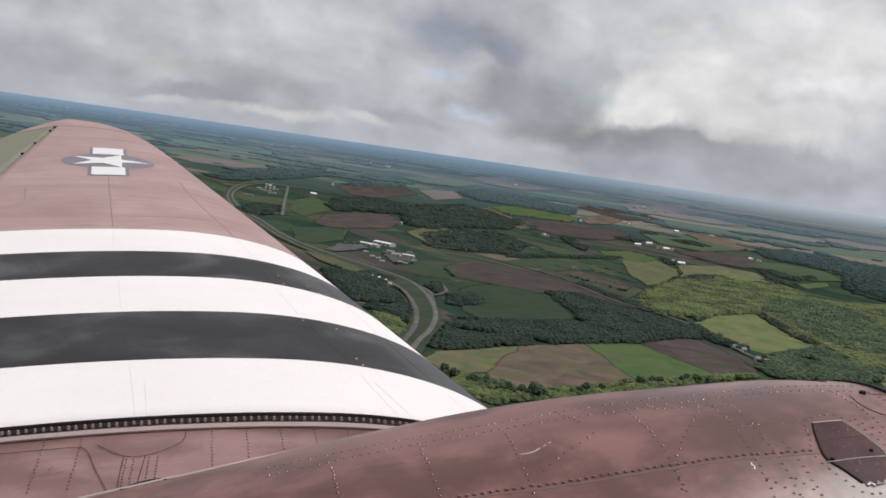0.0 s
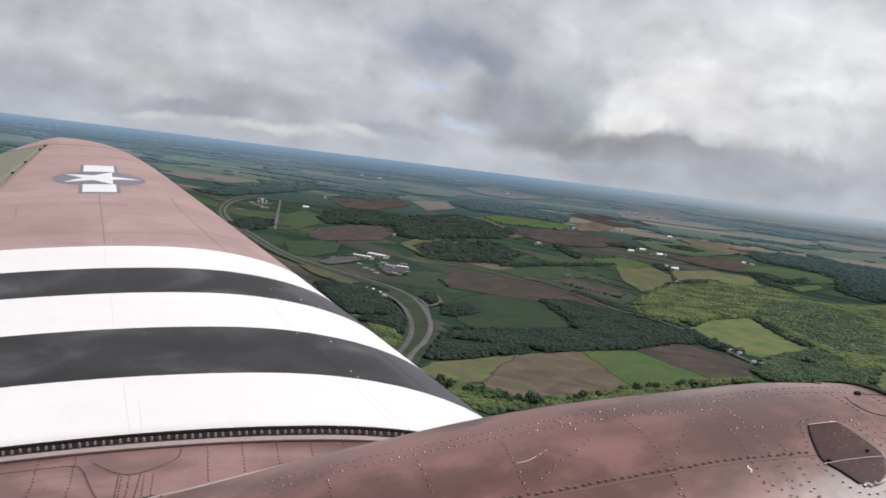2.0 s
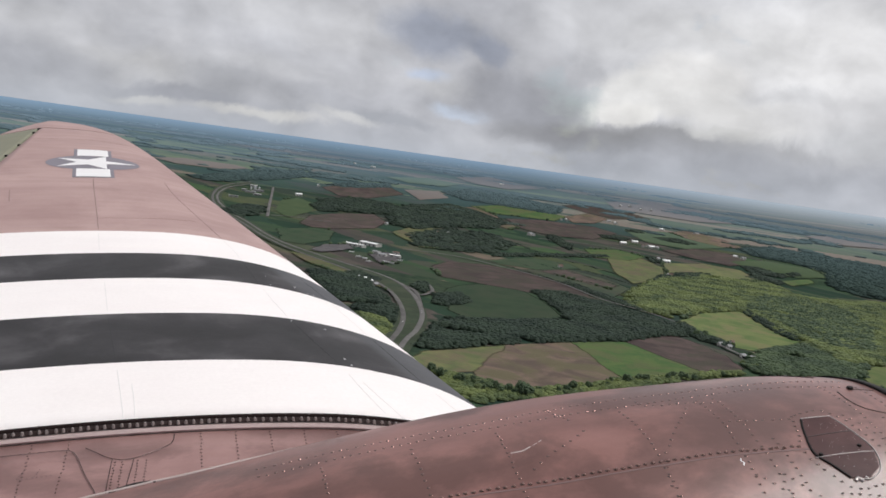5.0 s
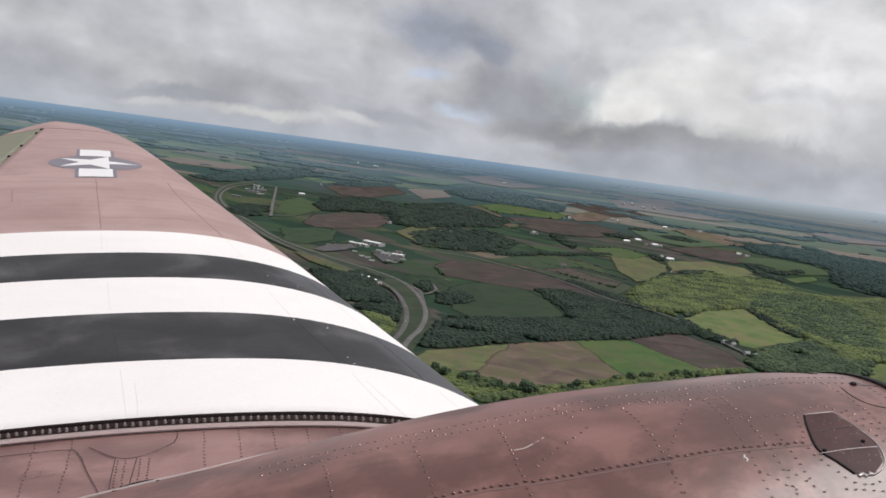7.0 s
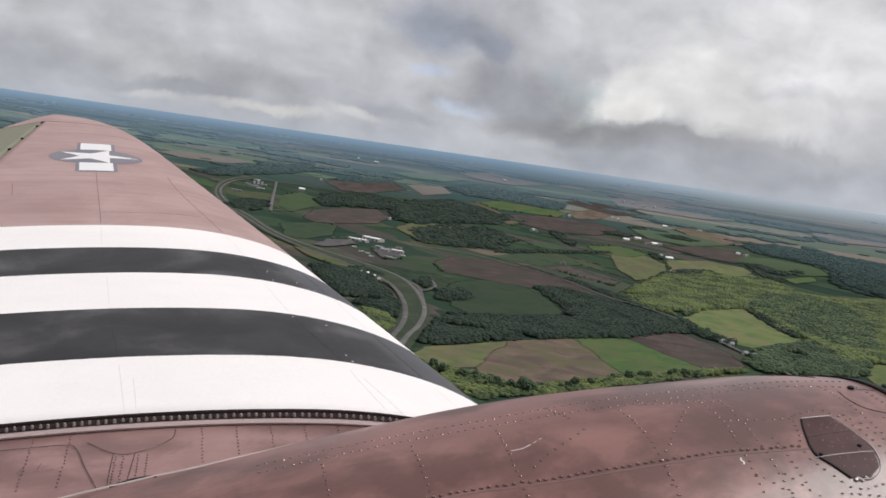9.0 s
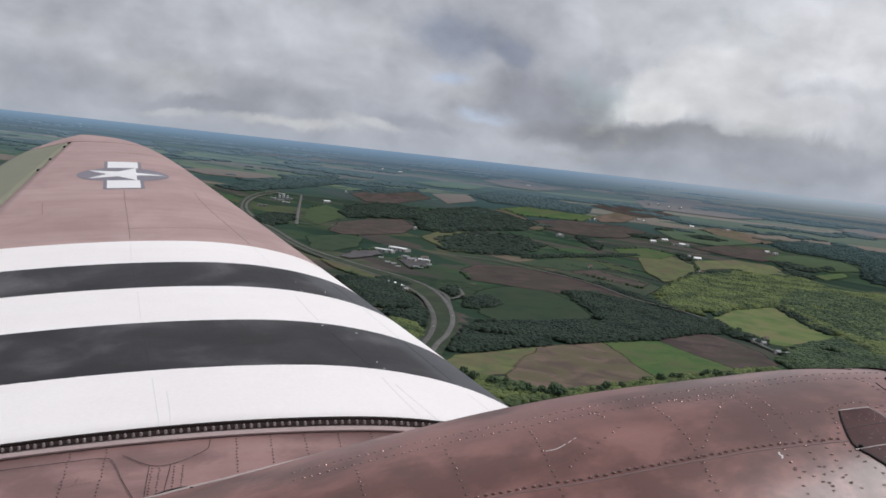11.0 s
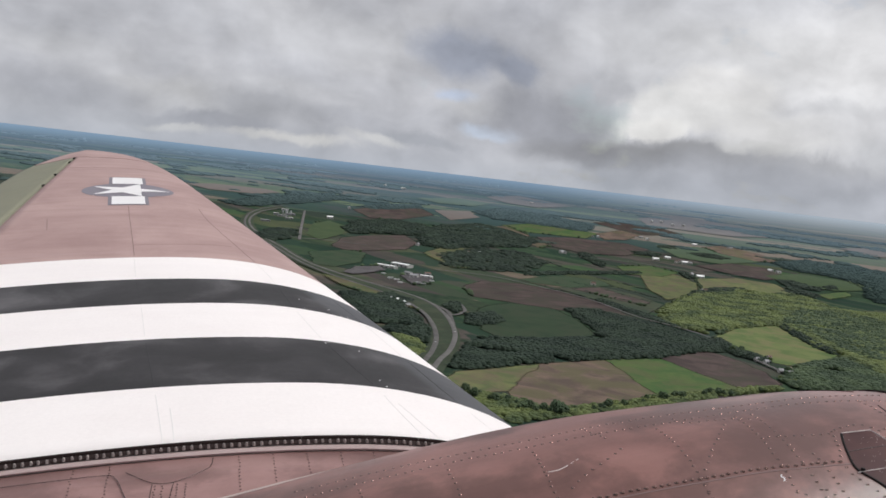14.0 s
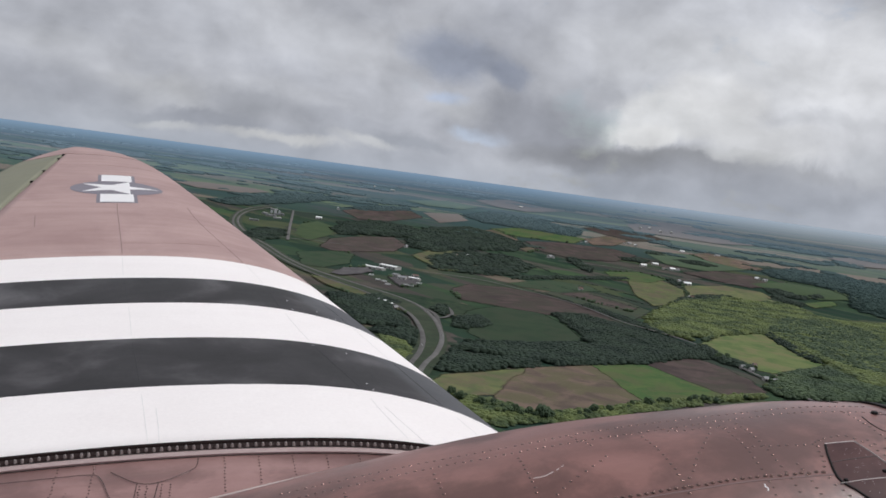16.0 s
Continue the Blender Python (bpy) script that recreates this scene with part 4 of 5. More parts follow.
wood([(813, 2612), (978, 2997), (1131, 3040), (1227, 2930), (1139, 2529), (980, 2132), (864, 2055), (830, 2158), (826, 2335)], M_LEAF_MID, "darker stand of trees within the woodland", 12, 13, 5, 0.6)
wood([(-17, 1510), (-1, 1682), (33, 1814), (141, 1874), (249, 1971), (280, 2082), (253, 2255), (230, 2385), (311, 2432), (384, 2354), (479, 2213), (531, 2133), (522, 1992), (464, 1963), (362, 1831), (256, 1746), (128, 1633), (25, 1516)], M_LEAF_DARK, "dense dark green wood beside the highway", 10, 10, 5)
wood([(-289, 2205), (-226, 2231), (-156, 2162), (-94, 1992), (-64, 1827), (-57, 1685), (-87, 1731), (-133, 1790), (-200, 1911)], M_LEAF_DARK, "dark trees along the highway", 10, 10, 5)
wood([(-133, 1744), (-86, 1720), (-58, 1650), (-63, 1544), (-93, 1562), (-130, 1662)], M_LEAF, "bright green trees and scrub by the highway", 9, 9, 5)
wood([(-50, 2211), (-19, 2282), (-8, 2158), (-31, 2084)], M_LEAF_DARK, "dark trees inside the service loop", 9, 9, 5)
wood([(2, 2096), (57, 2192), (80, 2068), (32, 1965), (4, 1977)], M_LEAF_DARK, "dark bushes beside the service road", 10, 9, 5, 0.9)
wood([(337, 2666), (361, 2715), (446, 2487), (502, 2331), (486, 2275), (419, 2404)], M_LEAF_DARK, "hedge along the country lane", 9, 7, 4, 0.85)
wood([(528, 2175), (554, 2180), (574, 2030), (604, 1976), (586, 1928), (539, 1967), (516, 2066)], M_LEAF_DARK, "tree belt below the lane", 10, 10, 5)
wood([(568, 1758), (637, 1917), (719, 2012), (795, 2095), (810, 1919), (867, 1923), (784, 1775), (666, 1706), (564, 1664)], M_LEAF_MID, "mixed trees below the meadow", 11, 11, 5)
wood([(11, 1365), (35, 1361), (82, 1350), (115, 1315), (159, 1337), (230, 1404), (297, 1486), (376, 1548), (459, 1623), (551, 1700), (547, 1671), (385, 1510), (241, 1365), (154, 1274), (77, 1210), (35, 1252)], M_LEAF, "bright green scrub along the hedgerow", 8, 6, 4, 0.9)
wood([(805, 2596), (830, 2569), (817, 2176), (790, 2117), (786, 2400)], M_LEAF_DARK, "dark wood edge along the bright meadow", 9, 10, 5)
wood([(606, 2864), (698, 3148), (807, 3389), (964, 3544), (896, 3357), (729, 3122)], M_LEAF_DARK, "dark wooded crest behind the hill", 12, 12, 4)
wood([(-564, 4267), (-598, 4807), (-467, 5312), (-277, 5200), (-196, 4763), (-252, 4374), (-409, 4195), (-493, 4008)], M_LEAF_DARK, "wood lot beyond the plant fields", 18, 14, 4)
wood([(-267, 4601), (-192, 5300), (18, 5963), (180, 5620), (320, 4951), (226, 4406), (25, 4116), (-104, 3769), (-195, 3844)], M_LEAF_DARK, "large dark wood beyond the fields", 17, 14, 4)
wood([(-115, 3535), (25, 4053), (212, 4068), (278, 3654), (176, 3225), (28, 3102), (-80, 3142)], M_LEAF_DARK, "scattered bushes and trees behind the warehouses", 17, 10, 4, 0.6)
wood([(475, 4497), (513, 4496), (532, 4017), (490, 3813), (463, 4123)], M_LEAF_DARK, "belt of trees beside a brown far field", 15, 11, 4)
wood([(176, 3225), (344, 3445), (648, 3801), (631, 3695), (334, 3337), (172, 3129)], M_LEAF_DARK, "thin hedge across the grazing land", 12, 8, 3, 0.8)
wood([(-33, 7759), (282, 9714), (664, 8828), (919, 7932), (712, 6568), (405, 6809), (133, 6882)], M_HAZED_WOOD, "long belt of dark far woods", 34, 16, 3)
wood([(-1362, 5244), (-1345, 6260), (-1201, 8145), (-992, 7320), (-1094, 5883), (-1185, 5009)], M_HAZED_WOOD, "dark belt across the far plain", 34, 16, 3)
wood([(1653, 5479), (2024, 6146), (2217, 5906), (2540, 5677), (1630, 3487), (1511, 3490), (1501, 3786), (1762, 4482), (1742, 4836), (1587, 4964)], M_HAZED_WOOD, "wide dark green forest tinted with haze blue", 26, 15, 3)
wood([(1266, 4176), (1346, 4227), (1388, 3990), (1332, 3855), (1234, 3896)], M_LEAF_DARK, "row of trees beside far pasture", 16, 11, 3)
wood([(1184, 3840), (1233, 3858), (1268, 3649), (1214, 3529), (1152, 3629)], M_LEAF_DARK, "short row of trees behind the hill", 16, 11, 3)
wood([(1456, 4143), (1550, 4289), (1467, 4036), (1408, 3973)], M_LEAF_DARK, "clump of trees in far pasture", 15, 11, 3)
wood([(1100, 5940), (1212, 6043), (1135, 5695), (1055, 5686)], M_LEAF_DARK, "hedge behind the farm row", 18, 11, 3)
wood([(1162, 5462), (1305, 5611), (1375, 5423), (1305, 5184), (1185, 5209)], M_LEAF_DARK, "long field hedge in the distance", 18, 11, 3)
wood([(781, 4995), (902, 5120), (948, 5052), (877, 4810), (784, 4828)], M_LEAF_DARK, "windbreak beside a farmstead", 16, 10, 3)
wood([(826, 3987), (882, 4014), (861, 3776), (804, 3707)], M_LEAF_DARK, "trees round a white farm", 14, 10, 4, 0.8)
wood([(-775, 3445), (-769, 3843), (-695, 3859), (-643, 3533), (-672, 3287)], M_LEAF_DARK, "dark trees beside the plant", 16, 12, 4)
wood([(-757, 6431), (-662, 7368), (-434, 7783), (-441, 7224), (-638, 6349)], M_HAZED_WOOD, "far dark woods behind the plant", 34, 15, 3)
wood([(-224, 2212), (-183, 2322), (-122, 2217), (-127, 2115), (-180, 2157)], M_LEAF_DARK, "bushes along the highway embankment", 11, 8, 4, 0.8)

# rough growth along the drains between the strips
for (ax, ay), (bx, by) in (
    [(204, 2894), (414, 2560)],
    [(254, 3014), (470, 2681)],
    [(314, 3101), (517, 2775)],
    [(373, 3240), (563, 2896)],
    [(432, 3348), (593, 3065)],
    [(768, 5441), (989, 5116)],
    [(147, 4267), (352, 3537)],
    [(-467, 3576), (-230, 4040)],
    [(949, 4240), (1271, 4097)],
):
    wood([(ax - 3, ay), (bx - 3, by), (bx + 3, by), (ax + 3, ay)], M_LEAF_DARK, "thin line of rough growth along a field drain", 11, 3.5, 4, 0.8, "hedge")

# ---- single trees of the hedgerow and by the farms ----
def make_tree(tall, wide, material, label):
    """A tapered trunk with limbs, and a ragged crown of some ninety leaf clumps with gaps."""
    root = tagged(new("tree"), label, "tree", "hedgerow trees")
    V, F = [], []
    def limb(a, b, r0, r1, n=6):
        a, b = Vector(a), Vector(b)
        q = (b - a).to_track_quat("Z", "Y")
        base = len(V)
        for p, r in ((a, r0), (b, r1)):
            for k in range(n):
                V.append(p + q @ Vector((r * math.cos(6.283 * k / n), r * math.sin(6.283 * k / n), 0)))
        F.extend([(base + k, base + (k + 1) % n, base + n + (k + 1) % n, base + n + k) for k in range(n)])
    limb((0, 0, -0.3), (0.1, 0, tall * 0.35), tall * 0.028, tall * 0.02)
    for k in range(6):
        a = k * 1.05 + 0.3
        limb((0.1, 0, tall * (0.22 + 0.03 * k)), (wide * 0.32 * math.cos(a), wide * 0.32 * math.sin(a), tall * (0.5 + 0.05 * k)), tall * 0.013, tall * 0.005)
    part_of("trunk", mesh_of("trunk", V, F, M_BARK, True), root)
    k = 95
    d = rng.normal(size=(k, 3))
    d /= np.linalg.norm(d, axis=1)[:, None]
    rad = rng.uniform(0.45, 1.0, k)[:, None]
    C = d * rad * np.array([wide / 2, wide / 2, tall * 0.40]) + np.array([0, 0, tall * 0.57])
    C[:, :2] *= (1.1 - 0.35 * np.clip(C[:, 2:] / tall - 0.6, 0, 1))
    size = rng.uniform(0.09, 0.17, (k, 1)) * wide * np.array([1, 1, 0.85])
    Vc, T = lumps(C, size)
    part_of("crown", tri_mesh("crown", Vc, T, material), root)
    return root


TREES = [make_tree(13, 11, M_LEAF, "bushy spring-green tree in a hedgerow"), make_tree(14, 11, M_LEAF_MID, "tall green tree in a hedgerow"),
         make_tree(9, 9, M_LEAF, "low round light green tree in a hedgerow"), make_tree(11, 8, M_LEAF_MID, "slim green tree in a hedgerow")]
SPOTS = []
for a, b, n, spread in (((10, 1336), (80, 1302), 30, 16), ((72, 1279), (155, 1293), 44, 14), ((156, 1299), (290, 1445), 36, 9), ((290, 1449), (531, 1648), 40, 7), ((550, 2012), (600, 1961), 8, 8), ((571, 1750), (624, 1699), 12, 14), ((546, 2145), (570, 2014), 8, 8)):
    for k in range(n):
        f = (k + rng.uniform(-0.3, 0.3)) / max(1, n - 1)
        SPOTS.append((a[0] + (b[0] - a[0]) * f + rng.normal() * spread * 0.5, a[1] + (b[1] - a[1]) * f + rng.normal() * spread * 0.5))
for k, (x, y) in enumerate(SPOTS):
    size = rng.uniform(0.6, 1.1)
    m = Matrix.LocRotScale((x, y, 0.0), Euler((0, 0, rng.uniform(0, 6.28))), (size, size, size * rng.uniform(0.85, 1.15)))
    kind = int(rng.choice([0, 0, 2, 2, 1, 3]))
    if k < 4:
        TREES[k].matrix_basis = m
    else:
        copy_thing(TREES[kind], m)


# ---- buildings ----
def building(name, x, y, long, deep, high, turn, roof_mat, wall_mat, label, category, group, pitch=0.3, doors=1):
    """Four walls with a plinth, a pitched roof with overhanging eaves and thickness, and doors set into the front."""
    s = float(shrink(np.array([math.hypot(x, y)]))[0])
    at = land([(x, y, 0)])[0]
    root = tagged(new(name), label, category, group)
    root.matrix_basis = Matrix.LocRotScale(Vector(at) + Vector((0, 0, 0.3)), Euler((0, 0, radians(turn))), (s, s, s))
    a, b = long / 2, deep / 2
    peak = high + b * pitch * 2
    V = [(-a, -b, -1.5), (a, -b, -1.5), (a, b, -1.5), (-a, b, -1.5), (-a, -b, high), (a, -b, high), (a, b, high), (-a, b, high), (-a, 0, peak - 0.05), (a, 0, peak - 0.05)]
    F = [(0, 1, 5, 4), (2, 3, 7, 6), (1, 2, 6, 9, 5), (3, 0, 4, 8, 7)]
    part_of("walls", mesh_of("walls", V, F, wall_mat), root)
    e, t = 0.5, 0.35
    lo = high - e * pitch * 2
    prof = [(-b - e, lo), (0, peak), (b + e, lo), (b + e, lo + t), (0, peak + t), (-b - e, lo + t)]
    V = [(k * (a + e), p, z) for k in (-1, 1) for p, z in prof]
    F = [(0, 1, 7, 6), (1, 2, 8, 7), (2, 3, 9, 8), (3, 4, 10, 9), (4, 5, 11, 10), (5, 0, 6, 11), (5, 4, 1, 0), (4, 3, 2, 1), (6, 7, 10, 11), (7, 8, 9, 10)]
    part_of("roof", mesh_of("roof", V, F, roof_mat), root)
    for k in range(doors):
        bm = bmesh.new()
        bmesh.ops.create_cube(bm, size=1, matrix=Matrix.LocRotScale(((k + 0.5) * long / doors - a, -b - 0.03, high * 0.35), None, (min(4, long / doors * 0.4), 0.12, high * 0.7)))
        part("door", bm, M_DOORS, root)
    return root


W = "flat-roofed warehouses by the highway"
building("warehouse", -205, 2955, 62, 30, 8, -32, M_WHITE, M_WALL, "large white-roofed warehouse on a gravel yard", "warehouse", W, 0.06, 4)
building("warehouse", -252, 2880, 48, 20, 7, -32, M_WHITE, M_WALL, "long white-roofed shed on a gravel yard", "warehouse", W, 0.06, 3)
building("warehouse", -228, 2872, 30, 18, 7, -32, M_WHITE, M_WALL, "white-roofed shed beside a longer shed", "warehouse", W, 0.06, 2)
building("warehouse", -118, 2715, 32, 16, 7, -12, M_WHITE, M_WALL, "white-roofed workshop beside parked trailers", "warehouse", W, 0.08, 2)
building("warehouse", -150, 2690, 22, 20, 8, -12, M_GREY, M_WALL, "grey-roofed workshop in the yard", "warehouse", W, 0.15, 2)
building("warehouse", -172, 2760, 20, 14, 6, -32, M_GREY, M_WALL, "small grey shed in the yard", "warehouse", W, 0.15, 1)
building("warehouse", -120, 2800, 18, 12, 6, 20, M_RED, M_WALL, "small brown-roofed shed by the yard", "warehouse", W, 0.2, 1)


def trailer(x, y, turn):
    """A white box trailer on wheels."""
    s = float(shrink(np.array([math.hypot(x, y)]))[0])
    root = tagged(new("trailer"), "long white box trailer parked in the yard", "trailer", "trailers in the yard")
    root.matrix_basis = Matrix.LocRotScale(Vector(land([(x, y, 1.0)])[0]), Euler((0, 0, radians(turn))), (s, s, s))
    bm = bmesh.new()
    bmesh.ops.create_cube(bm, size=1, matrix=Matrix.LocRotScale((0, 0, 2.6), None, (14, 2.6, 2.9)))
    bmesh.ops.bevel(bm, geom=bm.edges[:], offset=0.1, segments=1, affect="EDGES")
    part("box", bm, M_WHITE, root)
    for k in (-5.4, -4.1, 4.6):
        bm = bmesh.new()
        bmesh.ops.create_cone(bm, cap_ends=True, segments=12, radius1=0.5, radius2=0.5, depth=2.5, matrix=Matrix.LocRotScale((k, 0, 0.5), Euler((radians(90), 0, 0)), None))
        part("wheel", bm, M_BLACK, root)
    return root


for x, y, turn in ((-175, 2525, 8), (-190, 2580, 8), (-118, 2555, 2), (-132, 2562, 2), (-235, 2690, 12), (-208, 2600, 10), (-100, 2640, 0)):
    trailer(x, y, turn)

FARM = "farm buildings of the plain"
NEAR_FARMS = [(385, 4350, 1), (400, 4340, 0), (840, 4600, 1), (930, 4795, 1), (930, 4585, 0), (970, 4585, 1), (955, 4640, 0), (1000, 4600, 0), (860, 3915, 1), (880, 3850, 1), (850, 3880, 0), (1405, 4730, 1), (1420, 4675, 1), (1440, 4700, 0), (775, 3290, 0), (760, 3275, 0), (380, 3070, 0), (-215, 3835, 0), (-720, 4885, 1), (-195, 4765, 0), (-15, 3720, 0), (25, 3765, 0)]
FAR_FARMS = [(745, 6065, 1), (710, 6045, 0), (1100, 6660, 1), (1120, 6520, 1), (1060, 6600, 0), (1425, 6510, 1), (1680, 6600, 1), (1650, 6560, 0), (-785, 6090, 1), (2050, 11210, 2), (2035, 10470, 2), (1900, 10900, 2), (2200, 10700, 2), (-1295, 13635, 2), (-1000, 13000, 2), (700, 13200, 2)]
for k, (x, y, big) in enumerate(NEAR_FARMS + FAR_FARMS):
    turn = float(rng.choice([17, 107, 62])) + rng.uniform(-8, 8)
    if big == 2:
        building("far_barn", x, y, 60, 24, 9, turn, M_WHITE, M_WALL, "pale far barn with a white roof", "barn", FARM, 0.2, 2)
    elif big:
        building("barn", x, y, 30, 14, 7, turn, M_WHITE if k % 4 else M_GREY, M_WALL, "white farm barn with a pitched metal roof" if k % 4 else "white farm barn with a grey roof", "barn", FARM, 0.35, 2)
    else:
        building("farmhouse", x, y, 14, 9, 6, turn, M_GREY if k % 2 else M_RED, M_WALL, "white farmhouse with a grey shingle roof" if k % 2 else "white farmhouse with a brown roof", "house", FARM, 0.5, 1)
LANE = "houses on the country lane"
for x, y, turn, mat, word in ((575, 1942, 30, M_GREY, "grey"), (588, 1925, 30, M_GREY, "grey"), (612, 1990, 40, M_RED, "brown"), (590, 1838, 20, M_GREY, "grey"), (604, 1826, 20, M_GREY, "grey"), (618, 1870, 60, M_RED, "brown"),
                              (-169, 2198, 70, M_GREY, "grey"), (-154, 2184, 70, M_WHITE, "white"), (-137, 2152, 75, M_WHITE, "white"), (-125, 2118, 40, M_GREY, "grey")):
    building("house", x, y, 10, 7, 4.5, turn, mat, M_WALL, f"small pale house with a {word} pitched roof by the road", "house", LANE, 0.45, 1)

def car(x, y, turn, material, label):
    """A small saloon: rounded body, glazed cabin and four wheels."""
    root = tagged(new("car"), label, "car", "cars on the highway")
    root.matrix_basis = pose(x, y, 4.42, 0, 0, turn)
    bm = bmesh.new()
    bmesh.ops.create_cube(bm, size=1, matrix=Matrix.LocRotScale((0, 0, 0.72), None, (4.5, 1.8, 0.7)))
    bmesh.ops.bevel(bm, geom=bm.edges[:], offset=0.2, segments=2, affect="EDGES")
    part("body", bm, material, root)
    bm = bmesh.new()
    bmesh.ops.create_cone(bm, cap_ends=True, segments=4, radius1=1.5, radius2=1.05, depth=0.6, matrix=Matrix.LocRotScale((-0.2, 0, 1.3), None, (1, 0.8, 1)) @ Matrix.Rotation(radians(45), 4, "Z"))
    part("cabin", bm, M_DOORS, root, "dark glazed cabin")
    for a, b in ((1.4, 0.8), (1.4, -0.8), (-1.4, 0.8), (-1.4, -0.8)):
        bm = bmesh.new()
        bmesh.ops.create_cone(bm, cap_ends=True, segments=12, radius1=0.34, radius2=0.34, depth=0.22, matrix=Matrix.LocRotScale((a, b, 0.34), Euler((radians(90), 0, 0)), None))
        part("wheel", bm, M_BLACK, root)


for line, away, material, label in ((HIGHWAY_W, 1690, M_WHITE, "small white car on the highway"), (HIGHWAY_E, 1830, M_WHITE, "small white car driving on asphalt"), (HIGHWAY_E, 2120, M_GREY, "small grey car on the highway")):
    lane_line = curve_points(line)
    k = int(np.argmin(np.abs(lane_line[:, 1] - away)))
    along = lane_line[k + 1] - lane_line[k]
    car(lane_line[k, 0], lane_line[k, 1], math.degrees(math.atan2(along[1], along[0])), material, label)

PLANT = "industrial plant in the distance"
for x, y, a, b, h, turn in ((-890, 4190, 40, 18, 6, 10), (-900, 4790, 50, 24, 7, 12), (-905, 4625, 50, 24, 6, 12), (-985, 5095, 36, 24, 8, 12), (-850, 4500, 36, 20, 6, 12), (-950, 4700, 26, 18, 8, 12), (-1240, 5660, 40, 20, 9, 40)):
    building("plant_hall", x, y, a, b, h, turn, M_GREY if a > 36 else M_WALL, M_GREY, "pale industrial hall with a low roof", "industrial hall", PLANT, 0.05, 2)


def silo(x, y, r, h):
    s = float(shrink(np.array([math.hypot(x, y)]))[0])
    root = tagged(new("silo"), "tall pale steel silo with a domed cap", "silo", PLANT)
    root.matrix_basis = Matrix.LocRotScale(Vector(land([(x, y, 0.3)])[0]), None, (s, s, s))
    bm = bmesh.new()
    bmesh.ops.create_cone(bm, cap_ends=True, segments=20, radius1=r, radius2=r, depth=h, matrix=Matrix.Translation((0, 0, h / 2)))
    part("tank", bm, M_STEEL, root)
    bm = bmesh.new()
    bmesh.ops.create_cone(bm, cap_ends=True, segments=20, radius1=r * 1.04, radius2=r * 0.2, depth=r * 0.6, matrix=Matrix.Translation((0, 0, h + r * 0.3)))
    part("cap", bm, M_STEEL, root)


for x, y, r, h in ((-930, 4850, 6, 17), (-912, 4862, 5, 14), (-945, 4830, 5, 12)):
    silo(x, y, r, h)

# ---- the aircraft ----
aircraft = tagged(new("aircraft"), "brown-painted vintage transport aircraft with black and white stripes on its wing", "aircraft")
aircraft.matrix_basis = AIR
CREST, JOINT, TIP = -1.519, 3.49, 12.14


def aerofoil(x):
    x = np.clip(x, 0, 1)
    t = 0.75 * (0.2969 * np.sqrt(x) - 0.126 * x - 0.3516 * x ** 2 + 0.2843 * x ** 3 - 0.1015 * x ** 4)
    c = np.where(x < 0.2, 0.5 * (0.4 * x - x * x), 0.03125 * (0.6 + 0.4 * x - x * x))
    return t + c


PEAK = float(aerofoil(np.linspace(0, 1, 400)).max())


def lead(v):
    """The leading edge, rounded off towards the tip."""
    f = np.clip((v - 9.9) / (TIP + 0.02 - 9.9), 0, 1)
    return 1.49 - 0.302 * (np.maximum(v, JOINT) - JOINT) - 0.40 * (1 - (1 - f ** 2.6) ** (1 / 2.6))


def trail(v):
    f = np.clip((v - 10.9) / (TIP + 0.02 - 10.9), 0, 1)
    return -2.95 + 0.08 * (v - JOINT) + 0.72 * (1 - np.sqrt(1 - f * f))


def wing_top(u, v):
    s = np.maximum(v, JOINT) - JOINT
    c, thick = 5.614 - 0.258 * s, 1 - 0.079 * s
    z = CREST + c * thick * (aerofoil((lead(v) - u) / c) - PEAK)
    return z - 0.20 * np.maximum(0, -1.8 - u)


def wing_depth(v):
    s = np.maximum(v, JOINT) - JOINT
    return 0.15 * (5.614 - 0.258 * s) * (1 - 0.079 * s) * np.clip((TIP + 0.05 - v) / 0.9, 0.12, 1)


def wing_skin(name, v_list, front, back, material, label, drop=0.0, cells=44, blunt=False):
    """A closed aerofoil body lofted along the span between two chordwise limits."""
    V, F = [], []
    for v in v_list:
        a, b = front(v), back(v)
        k = np.linspace(0, 1, cells)
        u = a - (a - b) * (k if blunt else k ** 1.8)
        top = wing_top(u, np.full(cells, v)) - drop
        full = np.clip((lead(v) - u) / (lead(v) - trail(v)), 0, 1)
        low = top - (wing_depth(v) * np.sqrt(full) * (1 - 0.93 * full) * 1.5 + 0.006)
        ring = [(u[j], v, top[j]) for j in range(cells - 1, -1, -1)] + [(u[j], v, low[j]) for j in range(0 if blunt else 1, cells)]
        V += ring
    n = len(V) // len(v_list)
    for i in range(len(v_list) - 1):
        F += [(i * n + j, i * n + (j + 1) % n, (i + 1) * n + (j + 1) % n, (i + 1) * n + j) for j in range(n)]
    F += [tuple(range(n))[::-1], tuple(range(len(V) - n, len(V)))]
    me = mesh_of(name, V, F, material, True)
    for p in me.polygons[-2:]:
        p.use_smooth = False
    return part_of(name, me, aircraft, label)


spanwise = np.concatenate([np.linspace(3.482, 9.8, 60), np.linspace(9.9, 11.38, 16)])
tipwise = np.concatenate([[11.40], TIP - 0.74 * np.linspace(0.98, 0, 18) ** 1.8])
OUTER = wing_skin("outer_wing", spanwise, lead, lambda v: -1.80, M_WING, "outer wing panel, faded brown with five black and white stripes")
wing_skin("wing_tip", tipwise, lead, trail, M_WING, "rounded faded brown wing tip", cells=40)
